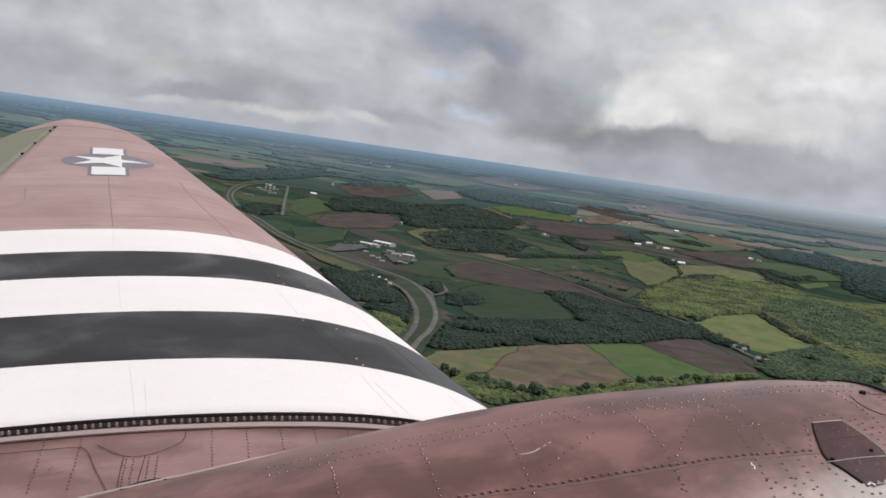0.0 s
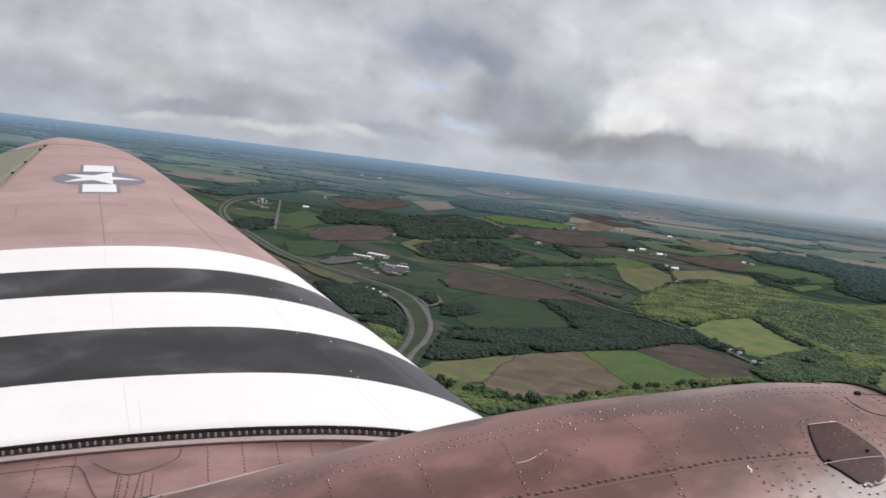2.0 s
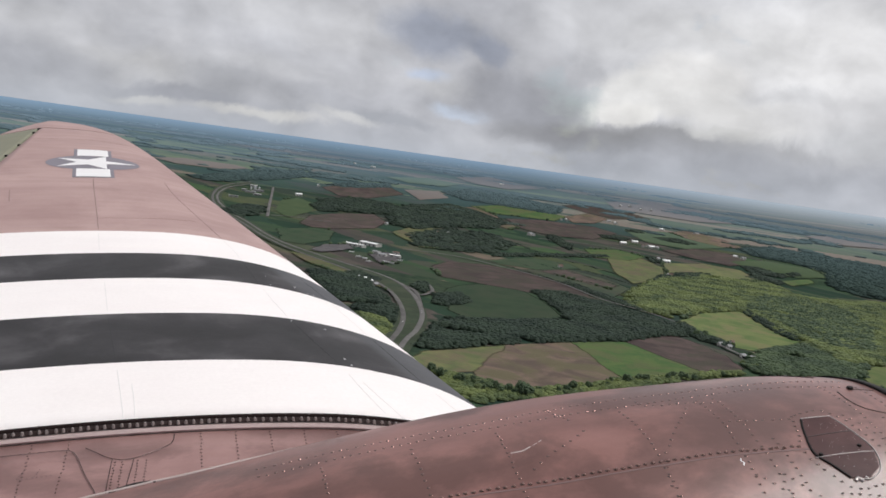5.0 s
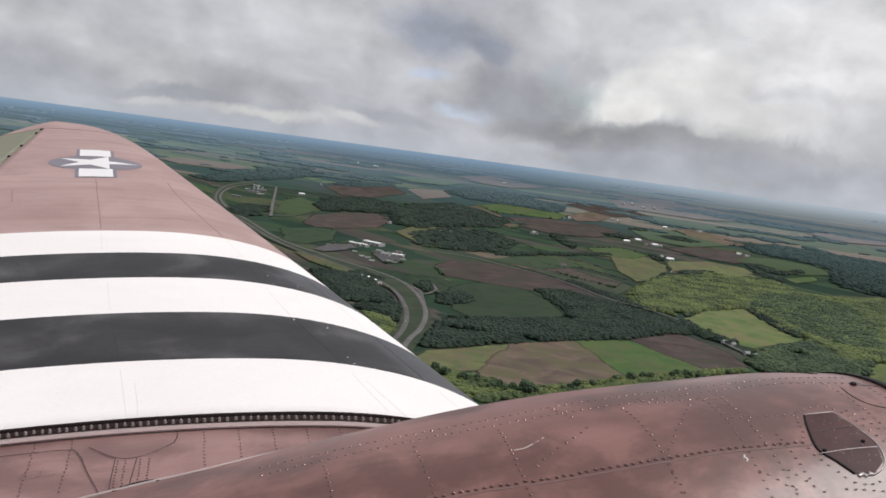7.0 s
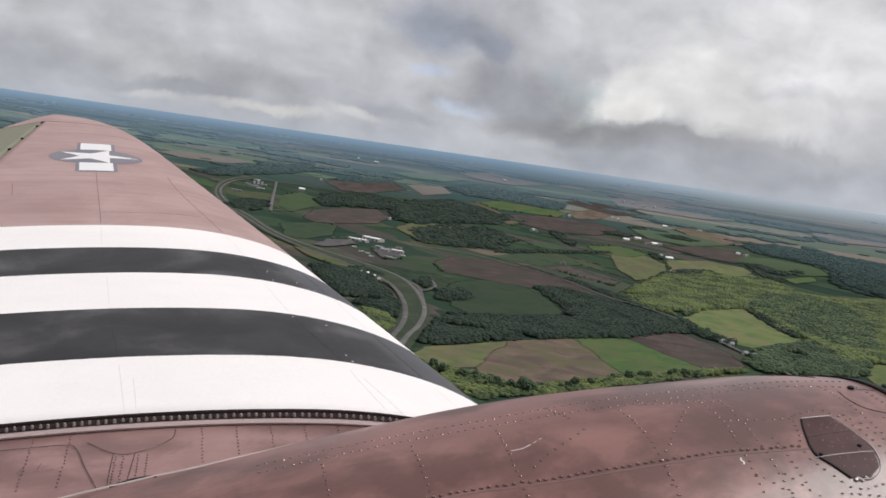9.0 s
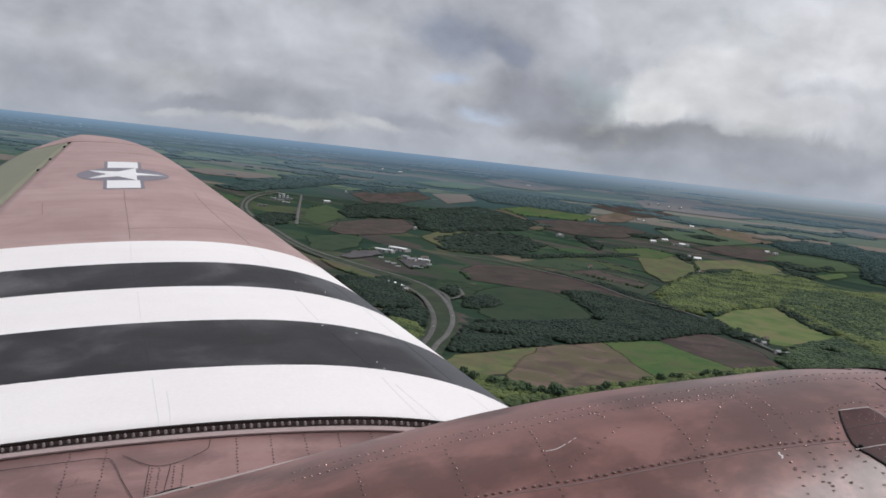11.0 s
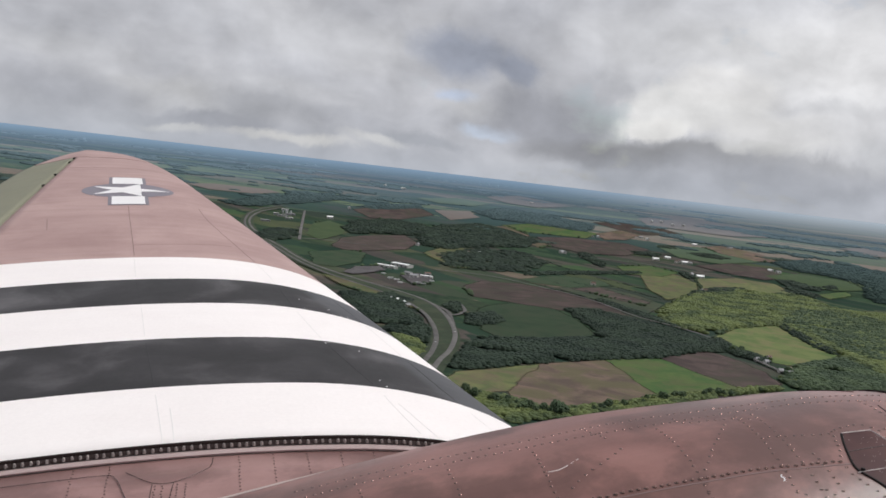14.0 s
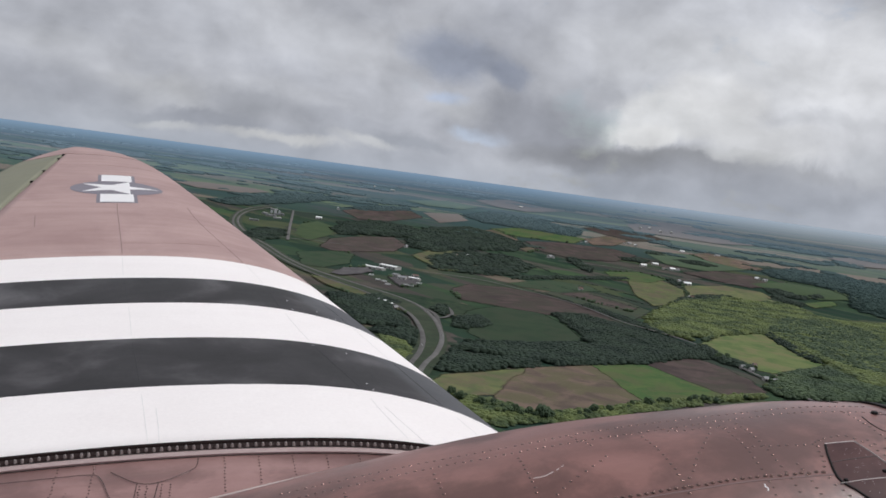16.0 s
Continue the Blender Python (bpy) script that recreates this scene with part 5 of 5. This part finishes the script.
wing_skin("aileron", np.linspace(6.3, 11.38, 30), lambda v: -1.83, trail, M_FABRIC, "grey-green fabric-covered aileron", cells=12, blunt=True)
wing_skin("flap", np.linspace(3.5, 6.27, 10), lambda v: -1.83, trail, M_WING, "trailing edge panel", cells=12, blunt=True)
CENTRE = wing_skin("centre_wing", np.linspace(1.45, 3.372, 14), lead, trail, M_ROOT, "brown wing root section with panel lines", 0.004, cells=60)


def on_wing(u, v, lift=0.0):
    return (u, v, float(wing_top(np.array(u), np.array(v))) + lift)


def ribbon(name, points, width, material, where, lift, parent, label="", step=0.05, flat=True):
    """A thin strip laid along a line on a curved skin."""
    c = curve_points(points, step)
    t = np.gradient(c, axis=0)
    t /= np.linalg.norm(t, axis=1)[:, None]
    side = np.stack([-t[:, 1], t[:, 0]], 1) * width / 2
    n = len(c)
    V = [where(*p, h) for k, h in ((-1, -0.001), (-0.8, lift), (0.8, lift), (1, -0.001)) for p in c + side * k]
    F = [(k * n + i, k * n + i + 1, (k + 1) * n + i + 1, (k + 1) * n + i)[::-1] for k in range(3) for i in range(n - 1)]
    return part_of(name, mesh_of(name, V, F, material, True), parent, label)


# bolted joint between root and outer panel; dark strip and lip paint in its recess shade
FLANGE = ribbon("joint_flange", [(-2.2, 3.448), (0.0, 3.448), (0.9, 3.448), (1.3, 3.448)], 0.040, M_JOINT, on_wing, 0.004, aircraft, "dark joint strip with a row of bolts", 0.04)
ribbon("joint_lip", [(-2.2, 3.476), (0.0, 3.476), (0.9, 3.476), (1.3, 3.476)], 0.010, M_JOINT, on_wing, 0.012, aircraft, "thin dark lip of the outer panel", 0.04)
ribbon("joint_strip", [(-2.2, 3.397), (0.0, 3.397), (0.9, 3.397), (1.3, 3.397)], 0.050, M_STRIP, on_wing, 0.0015, aircraft, "brown joint strip below the bolts", 0.04)
ribbon("joint_edge", [(-2.2, 3.374), (0.0, 3.374), (0.9, 3.374), (1.3, 3.374)], 0.004, M_SEAM, on_wing, 0.004, aircraft, "dark edge line of the joint strip", 0.04)
bm = bmesh.new()
bmesh.ops.create_uvsphere(bm, u_segments=8, v_segments=5, radius=0.0050, matrix=Matrix.LocRotScale((0, 0, 0.0075), None, (1, 1, 0.9)))
bmesh.ops.create_cone(bm, cap_ends=True, segments=8, radius1=0.0074, radius2=0.0048, depth=0.010, matrix=Matrix.Translation((0, 0, 0.002)))
bolt_mesh = bpy.data.meshes.new("bolt")
bm.to_mesh(bolt_mesh)
bm.free()
bolt_mesh.materials.append(M_BOLT)
for k in range(104):
    b = part_of("bolt", bolt_mesh, FLANGE)
    b.location = on_wing(-1.55 + 0.0276 * k + rng.uniform(-0.002, 0.002), 3.436 + rng.uniform(-0.002, 0.002), 0.004)
    b.rotation_euler = (0, 0, rng.uniform(0, 3))

# panel seams of the wing, showing grey on the white stripes and dark on the brown paint
EDGES = (3.48, 4.081, 4.748, 5.37, 5.92, 6.5, 13.0)
for pts in ([(-0.332, 3.493), (-0.407, 4.074), (-0.503, 4.751), (-0.579, 5.364), (-0.658, 5.924), (-0.722, 6.49), (-0.768, 6.88), (-0.903, 7.96), (-0.95, 8.36)],
            [(0.651, 3.485), (0.573, 3.858), (0.53, 4.09), (0.36, 4.74), (0.24, 5.37), (0.10, 6.26), (-0.28, 7.84), (-0.40, 8.5)], [(0.71, 3.5), (0.655, 3.70), (0.60, 3.90)],
            [(0.985, 3.79), (0.912, 4.08), (0.768, 4.71), (0.62, 5.4), (0.48, 5.92)], [(-1.427, 7.467), (-1.50, 7.9)], [(-1.78, 10.58), (-1.4, 10.585), (-1.0, 10.59), (-0.85, 10.6)],
            [(-0.768, 6.879), (-0.5, 6.90), (-0.116, 6.973)], [(-1.79, 6.6), (-1.79, 8.0), (-1.79, 10.0), (-1.79, 11.38)], [(-0.295, 3.516), (-0.31, 3.68), (-0.33, 3.85)]):
    c = curve_points(pts, 0.06)
    for k in range(6):
        piece = [tuple(p) for p in c if EDGES[k] + 0.01 < p[1] < EDGES[k + 1] - 0.01]
        if len(piece) > 2:
            ribbon("panel_seam", piece, 0.0036 if k < 5 else 0.0065, (M_SEAM_PALE, M_SEAM_DARK, M_SEAM_PALE, M_SEAM_DARK, M_SEAM_PALE, M_SEAM_BROWN)[k], on_wing, 0.0006, OUTER, step=0.08)
# panel lines of the root section
for pts in ([(-1.6, 3.29), (-0.72, 3.285), (-0.52, 3.285), (-0.47, 3.25), (-0.424, 3.10), (-0.38, 2.97), (-0.33, 2.80)],
            [(-0.44, 3.289), (-0.345, 3.190), (-0.272, 3.184), (-0.175, 3.259), (-0.154, 3.300), (-0.15, 3.36)],
            [(-0.345, 3.185), (-0.345, 3.0), (-0.34, 2.85)], [(-0.275, 3.182), (-0.285, 3.0), (-0.29, 2.85)]):
    ribbon("panel_line", pts, 0.0021, M_RIVET, on_wing, 0.0008, CENTRE, step=0.02)


def dots(name, places, size, where, material, parent, label="", flat=0.45):
    """Domed rivet heads on a skin, joined into one part."""
    V, T = [], []
    n = 7
    for u, v in places:
        p = where(u, v, 0.0)
        base = len(V)
        for r, h in ((1.0, -0.1), (0.75, 0.7)):
            V += [(p[0] + size * r * math.cos(6.283 * k / n), p[1] + size * r * math.sin(6.283 * k / n), p[2] + size * flat * h) for k in range(n)]
        V.append((p[0], p[1], p[2] + size * flat))
        for k in range(n):
            q = (k + 1) % n
            T += [(base + k, base + q, base + n + q, base + n + k), (base + n + k, base + n + q, base + 2 * n)]
    return tagged(part_of(name, mesh_of(name, V, T, material, True), parent, label), kind="stuff")


def row(points, gap):
    c = curve_points(points, 0.004)
    d = np.concatenate([[0], np.cumsum(np.linalg.norm(np.diff(c, axis=0), axis=1))])
    at = np.arange(gap / 2, d[-1], gap)
    return [(float(np.interp(a, d, c[:, 0]) + rng.normal() * 0.0012), float(np.interp(a, d, c[:, 1]) + rng.normal() * 0.0012)) for a in at]


wing_dots = []
for u in (-0.62, -0.50, -0.06, 0.06, 0.18, 0.30, 0.42, 0.52, 0.62):
    wing_dots += row([(u, 3.36), (u + 0.004, 3.16), (u + 0.005, 2.98)], 0.026)
for u in (-0.335, -0.31, -0.262, -0.235):
    wing_dots += row([(u, 3.17), (u, 3.0), (u, 2.85)], 0.02)
dots("rivets", wing_dots, 0.0035, on_wing, M_RIVET, CENTRE)
pale = [(0.28, 5.62), (0.30, 5.42), (0.44, 5.50), (0.50, 5.40), (0.54, 5.42), (0.60, 5.30), (0.36, 4.72), (0.52, 4.66), (0.56, 4.20), (0.58, 4.12), (0.47, 5.34), (0.63, 5.18)]
dots("chipped_spots", pale, 0.0055, on_wing, M_INSIG_W, OUTER, flat=0.2)

# wing insignia, painted on: a disc, a five-pointed star and two bars
STAR_AT, STAR_R = np.array([-1.038, 9.17]), 0.365
FORE, OUT = np.array([0.994, 0.10]), np.array([-0.11, 0.994])


def decal(name, outlines, material, lift, label):
    V, F = [], []
    for o in outlines:
        pts = [tuple(STAR_AT + FORE * a + OUT * b) for a, b in o]
        v, f = cut_patch(pts, 7)
        F += [tuple(i + len(V) for i in q) for q in f]
        V += [on_wing(p[0], p[1], lift) for p in v]
    me = mesh_of(name, V, F, material, True)
    return part_of(name, me, OUTER, label)


def spoke(k, r):
    a = 2 * math.pi * k / 10
    return (r * math.cos(a), r * math.sin(a))


decal("insignia_disc", [[(0.395 * math.cos(a), 0.385 * math.sin(a)) for a in np.arange(0, 6.28, 0.2)], [(-0.165, -0.765), (0.165, -0.765), (0.165, 0.765), (-0.165, 0.765)]], M_INSIG_B, 0.002, "faded blue disc of the wing insignia")
decal("insignia_star", [[(0, 0), spoke(2 * k - 1, STAR_R * 0.382), spoke(2 * k, STAR_R), spoke(2 * k + 1, STAR_R * 0.382)] for k in range(5)], M_INSIG_W, 0.004, "white five-pointed star")
for k in (-1, 1):
    decal("insignia_bar", [[(-0.135, k * 0.345), (0.135, k * 0.345), (0.135, k * 0.735), (-0.135, k * 0.735)]], M_INSIG_W, 0.0045, "white insignia bar")
for v in (9.51, 10.14, 11.0, 11.3):
    bm = bmesh.new()
    bmesh.ops.create_cube(bm, size=1, matrix=Matrix.LocRotScale(on_wing(-1.815, v, 0.0), None, (0.026, 0.024, 0.018)))
    bmesh.ops.bevel(bm, geom=bm.edges[:], offset=0.004, segments=1, affect="EDGES")
    part("hinge", bm, M_BLACK, OUTER, "black aileron hinge")

# ---- engine nacelle ----
NU = np.array([-1.0, -0.6, -0.33, -0.08, 0.2, 0.64, 0.856, 1.137, 1.83, 2.29, 2.8])
NZ = np.array([-1.60, -1.47, -1.418, -1.377, -1.323, -1.258, -1.215, -1.175, -1.12, -1.165, -1.3])
NA = np.array([0.5, 0.5, 0.5, 0.5, 0.45, 0.4, 0.42, 0.45, 0.55, 0.6, 0.65])


def eased(u, table):
    return np.mean([np.interp(u + o, NU, table) for o in (-0.16, -0.08, 0, 0.08, 0.16)], axis=0)


def nacelle_z(u, v):
    d = v - 2.5
    return eased(u, NZ) - eased(u, NA) * d ** 2 - 1.5 * np.clip(np.abs(d) - 0.75, 0, 9) ** 2


def on_nacelle(u, v, lift=0.0):
    d = v - 2.5
    slope = -2 * float(eased(np.array(u), NA)) * d
    k = 1 / math.hypot(1, slope)
    return (u, v - slope * k * lift, float(nacelle_z(np.array(u), np.array(v))) + k * lift)


def nacelle_skin(name, u_list, grow, material, label):
    V, F = [], []
    arch = np.linspace(-1.05, 1.05, 61)
    for u in u_list:
        z = nacelle_z(np.full(61, u), 2.5 + arch) + grow
        belly = [(u, 2.5 + 1.05 * math.cos(a), z[-1] - 0.75 * math.sin(a) * min(1, max(0.1, (u + 1.1) / 1.4))) for a in np.linspace(0, math.pi, 16)[1:-1]]
        V += [(u, 2.5 + arch[j], z[j]) for j in range(61)] + belly
    n = len(V) // len(u_list)
    for i in range(len(u_list) - 1):
        F += [(i * n + j, (i + 1) * n + j, (i + 1) * n + (j + 1) % n, i * n + (j + 1) % n) for j in range(n)]
    F += [tuple(range(n)), tuple(range(len(V) - n, len(V)))[::-1]]
    me = mesh_of(name, V, F, material, True)
    for p in me.polygons[-2:]:
        p.use_smooth = False
    return part_of(name, me, aircraft, label)


NACELLE = nacelle_skin("nacelle", np.linspace(-1.0, 2.04, 90), 0.0, M_NAC, "riveted brown engine nacelle with oily stains")
nacelle_skin("cowl_gap", np.linspace(2.04, 2.075, 3), 0.006, M_BLACK, "black gap behind the engine cowling")
nacelle_skin("cowling", np.linspace(2.08, 2.75, 14), -0.03, M_NAC, "brown engine cowling")

# pale sealant where nacelle and wing root meet
def junction_v(u):
    vs = np.linspace(2.55, 3.6, 300)
    g = nacelle_z(np.full(300, u), vs) - wing_top(np.full(300, u), vs)
    k = int(np.argmax(g < 0))
    return float(vs[k])


ribbon("sealant_line", [(u, junction_v(u) + 0.004) for u in np.linspace(-0.5, 0.72, 14)], 0.007, M_SEAL, on_wing, 0.004, aircraft, "pale bead of sealant round the nacelle", 0.04)

LONG_ROWS = (
    ([(0.1, 2.735), (0.174, 2.735), (0.514, 2.744), (0.858, 2.711), (1.22, 2.702), (1.594, 2.684), (1.98, 2.66)], 0.0245),
    ([(0.1, 2.661), (0.553, 2.676), (0.754, 2.656), (1.187, 2.624), (1.564, 2.629), (1.95, 2.586)], 0.0245),
    ([(0.288, 2.632), (0.292, 2.3)], 0.027),
    ([(0.802, 2.617), (0.787, 2.25)], 0.027),
    ([(1.046, 2.508), (0.972, 2.454), (0.893, 2.402), (0.822, 2.345)], 0.034),
    ([(1.177, 2.6), (1.187, 2.437), (1.177, 2.15)], 0.027),
    ([(1.382, 2.551), (1.218, 2.336), (1.178, 2.258), (1.166, 2.1)], 0.034),
)
CROSS_ROWS = (
    ([(1.43, 2.6), (1.43, 2.416), (1.398, 2.1)], 0.027),
    ([(1.485, 2.6), (1.485, 2.419), (1.472, 2.1)], 0.027),
    ([(1.44, 2.427), (1.63, 2.393)], 0.025),
    ([(1.402, 2.2), (1.484, 2.107)], 0.025),
    ([(1.479, 2.188), (1.56, 2.08)], 0.025),
    ([(1.64, 2.41), (1.76, 2.41), (1.82, 2.22), (1.8, 2.14), (1.72, 2.105), (1.64, 2.12), (1.585, 2.24), (1.615, 2.33), (1.64, 2.41)], 0.0245),
)
FRONT_ROWS = (
    ([(1.85, 2.6), (1.86, 2.3), (1.84, 2)], 0.0245),
    ([(1.92, 2.38), (1.9, 2.2), (1.88, 2)], 0.027),
    ([(1.6, 2.1), (1.75, 2.07), (1.9, 2.05)], 0.025),
    ([(1.55, 2.05), (1.75, 2.02)], 0.027),
    ([(1.98, 2.6), (1.98, 2.4), (1.98, 2.1)], 0.025),
    ([(1.26, 2.66), (1.27, 2.6), (1.4, 2.58), (1.47, 2.55)], 0.025),
    ([(1.53, 2.33), (1.53, 2.1)], 0.025),
    ([(1.79, 2.4), (1.84, 2.3), (1.84, 2.18)], 0.026),
    ([(0.98, 2.72), (1, 2.66), (1.02, 2.58)], 0.025),
    ([(0.55, 2.64), (0.55, 2.3)], 0.034),
)
small = []
for pts, gap in LONG_ROWS + CROSS_ROWS + FRONT_ROWS:
    small += row(pts, gap)
dots("rivets", small, 0.0033, on_nacelle, M_RIVET_BARE, NACELLE, "worn domed rivets", 0.6)
# discs set off to one side paint each rivet's shadow, along with grime
dots("rivet_shade_grime", [(u - 0.0022, v + 0.0012) for u, v in small], 0.0052, on_nacelle, M_SHADE_GRIME, NACELLE, "dark discs for the shade and grime beside the rivets", 0.10)
bm = bmesh.new()
bmesh.ops.create_uvsphere(bm, u_segments=9, v_segments=6, radius=0.0052, matrix=Matrix.Diagonal((1, 1, 0.9, 1)))
screw_mesh = bpy.data.meshes.new("screw")
bm.to_mesh(screw_mesh)
bm.free()
screw_mesh.materials.append(M_RIVET_BARE)
seats = []
for u, v in row([(0.50, 2.330), (0.666, 2.322), (0.891, 2.294), (1.178, 2.287), (1.378, 2.286), (1.600, 2.268)], 0.0215):
    part_of("screw", screw_mesh, NACELLE).location = on_nacelle(u, v, 0.0005)
    seats.append((u - 0.0028, v + 0.0012))
# the same offset discs as painted shadow and grime under the screws
dots("screw_shade_grime", seats, 0.0064, on_nacelle, M_SHADE_GRIME, NACELLE, "dark discs for the shade and grime beside the screws", 0.08)
chips = [(1.645 + 0.125 * rng.random(), 2.155 + 0.215 * rng.random()) for _ in range(46)]
dots("paint_flecks", chips, 0.0014, lambda u, v, h: on_nacelle(u, v, 0.0035), M_WORN, NACELLE, flat=0.3)
ribbon("panel_line", [(0.50, 2.316), (0.666, 2.308), (0.891, 2.279), (1.178, 2.272), (1.378, 2.272), (1.608, 2.255)], 0.006, M_SEAM, on_nacelle, 0.001, NACELLE, step=0.03)
ribbon("panel_line", [(1.882, 2.545), (1.874, 2.476), (1.894, 2.42), (1.96, 2.385)], 0.005, M_BLACK, on_nacelle, 0.001, NACELLE, step=0.02)
ribbon("panel_line", [(1.80, 2.86), (1.88, 2.80), (1.93, 2.74)], 0.007, M_BLACK, on_nacelle, 0.002, NACELLE, step=0.02)
ribbon("fairing_end", [(-0.335, 2.952), (-0.275, 2.990), (-0.215, 3.004), (-0.195, 2.985), (-0.25, 2.956), (-0.335, 2.948)], 0.006, M_BLACK, on_wing, 0.003, aircraft, "dark rim of the fairing tail", 0.01)
dots("rivets", row([(-0.63, 3.095), (-0.58, 3.10), (-0.52, 3.108)], 0.014) + row([(-0.63, 3.095), (-0.62, 3.13), (-0.61, 3.16)], 0.016) + row([(-0.575, 3.10), (-0.57, 3.13), (-0.565, 3.165)], 0.016), 0.0026, on_wing, M_SEAM, CENTRE)
ribbon("scratch", [(0.801, 2.462), (0.833, 2.460), (0.862, 2.473)], 0.005, M_SEAL, on_nacelle, 0.001, NACELLE, "pale scratch in the paint", 0.01)
for pts in ([(0.872, 2.477), (0.878, 2.481), (0.883, 2.484)], [(0.892, 2.490), (0.896, 2.492), (0.901, 2.495)]):
    ribbon("scratch", pts, 0.003, M_SEAL, on_nacelle, 0.001, NACELLE, "pale scratch in the paint", 0.004)
ribbon("panel_line", [(1.955, 2.572), (1.99, 2.567), (2.025, 2.562)], 0.0024, M_BLACK, on_nacelle, 0.001, NACELLE, step=0.01)
ribbon("scratch", [(1.396, 2.254), (1.392, 2.246), (1.397, 2.238), (1.391, 2.228)], 0.0042, M_INSIG_W, on_nacelle, 0.001, NACELLE, "small white paint chip", 0.01)

ribbon("panel_line", [(1.622, 2.300), (1.70, 2.304), (1.768, 2.306)], 0.003, M_SHADE_GRIME, on_nacelle, 0.004, NACELLE, step=0.02)
ribbon("paint_chip", [(1.668, 2.128), (1.682, 2.134), (1.690, 2.124)], 0.010, M_WORN, on_nacelle, 0.0045, NACELLE, "bare metal where the paint has flaked", 0.006)
ribbon("paint_chip", [(1.703, 2.136), (1.709, 2.130)], 0.006, M_WORN, on_nacelle, 0.0045, NACELLE, "bare metal where the paint has flaked", 0.006)
for u, v in ((1.622, 2.226), (1.752, 2.243)):
    bm = bmesh.new()
    bmesh.ops.create_cone(bm, cap_ends=True, segments=10, radius1=0.0065, radius2=0.005, depth=0.006, matrix=Matrix.Translation(on_nacelle(u, v, 0.005)))
    part("fastener", bm, M_BLACK, NACELLE, "black round fastener")
# dark repair panel with bright worn edges
PANEL = [(1.658, 2.384), (1.745, 2.382), (1.772, 2.290), (1.785, 2.226), (1.765, 2.165), (1.719, 2.134), (1.661, 2.138), (1.608, 2.235), (1.630, 2.323)]
v, f = cut_patch(PANEL, 12)
repair = part_of("repair_panel", mesh_of("repair_panel", [on_nacelle(p[0], p[1], 0.003) for p in v], f, M_PATCH, True), NACELLE, "dark brown repair panel on the nacelle")
ribbon("worn_edge", [(1.655, 2.386), (1.70, 2.386), (1.748, 2.384)], 0.0036, M_WORN, on_nacelle, 0.004, NACELLE, "bright worn panel edge", 0.01)
ribbon("worn_edge", [(1.748, 2.384), (1.776, 2.290), (1.789, 2.226), (1.768, 2.162), (1.72, 2.130), (1.675, 2.132)], 0.0024, M_WORN, on_nacelle, 0.004, NACELLE, "bright worn panel edge", 0.01)
ribbon("panel_line", [(1.655, 2.384), (1.629, 2.323), (1.608, 2.238), (1.634, 2.187), (1.661, 2.138)], 0.0056, M_BLACK, on_nacelle, 0.004, NACELLE, step=0.01)
ribbon("panel_line", [(1.602, 2.218), (1.70, 2.220), (1.785, 2.219)], 0.0026, M_WORN, on_nacelle, 0.004, NACELLE, step=0.02)
for u, v in ((1.945, 2.572),):
    bm = bmesh.new()
    bmesh.ops.create_cone(bm, cap_ends=True, segments=14, radius1=0.012, radius2=0.009, depth=0.012, matrix=Matrix.Translation(on_nacelle(u, v, 0.002)))
    part("fastener", bm, M_BLACK, NACELLE, "black round fastener")
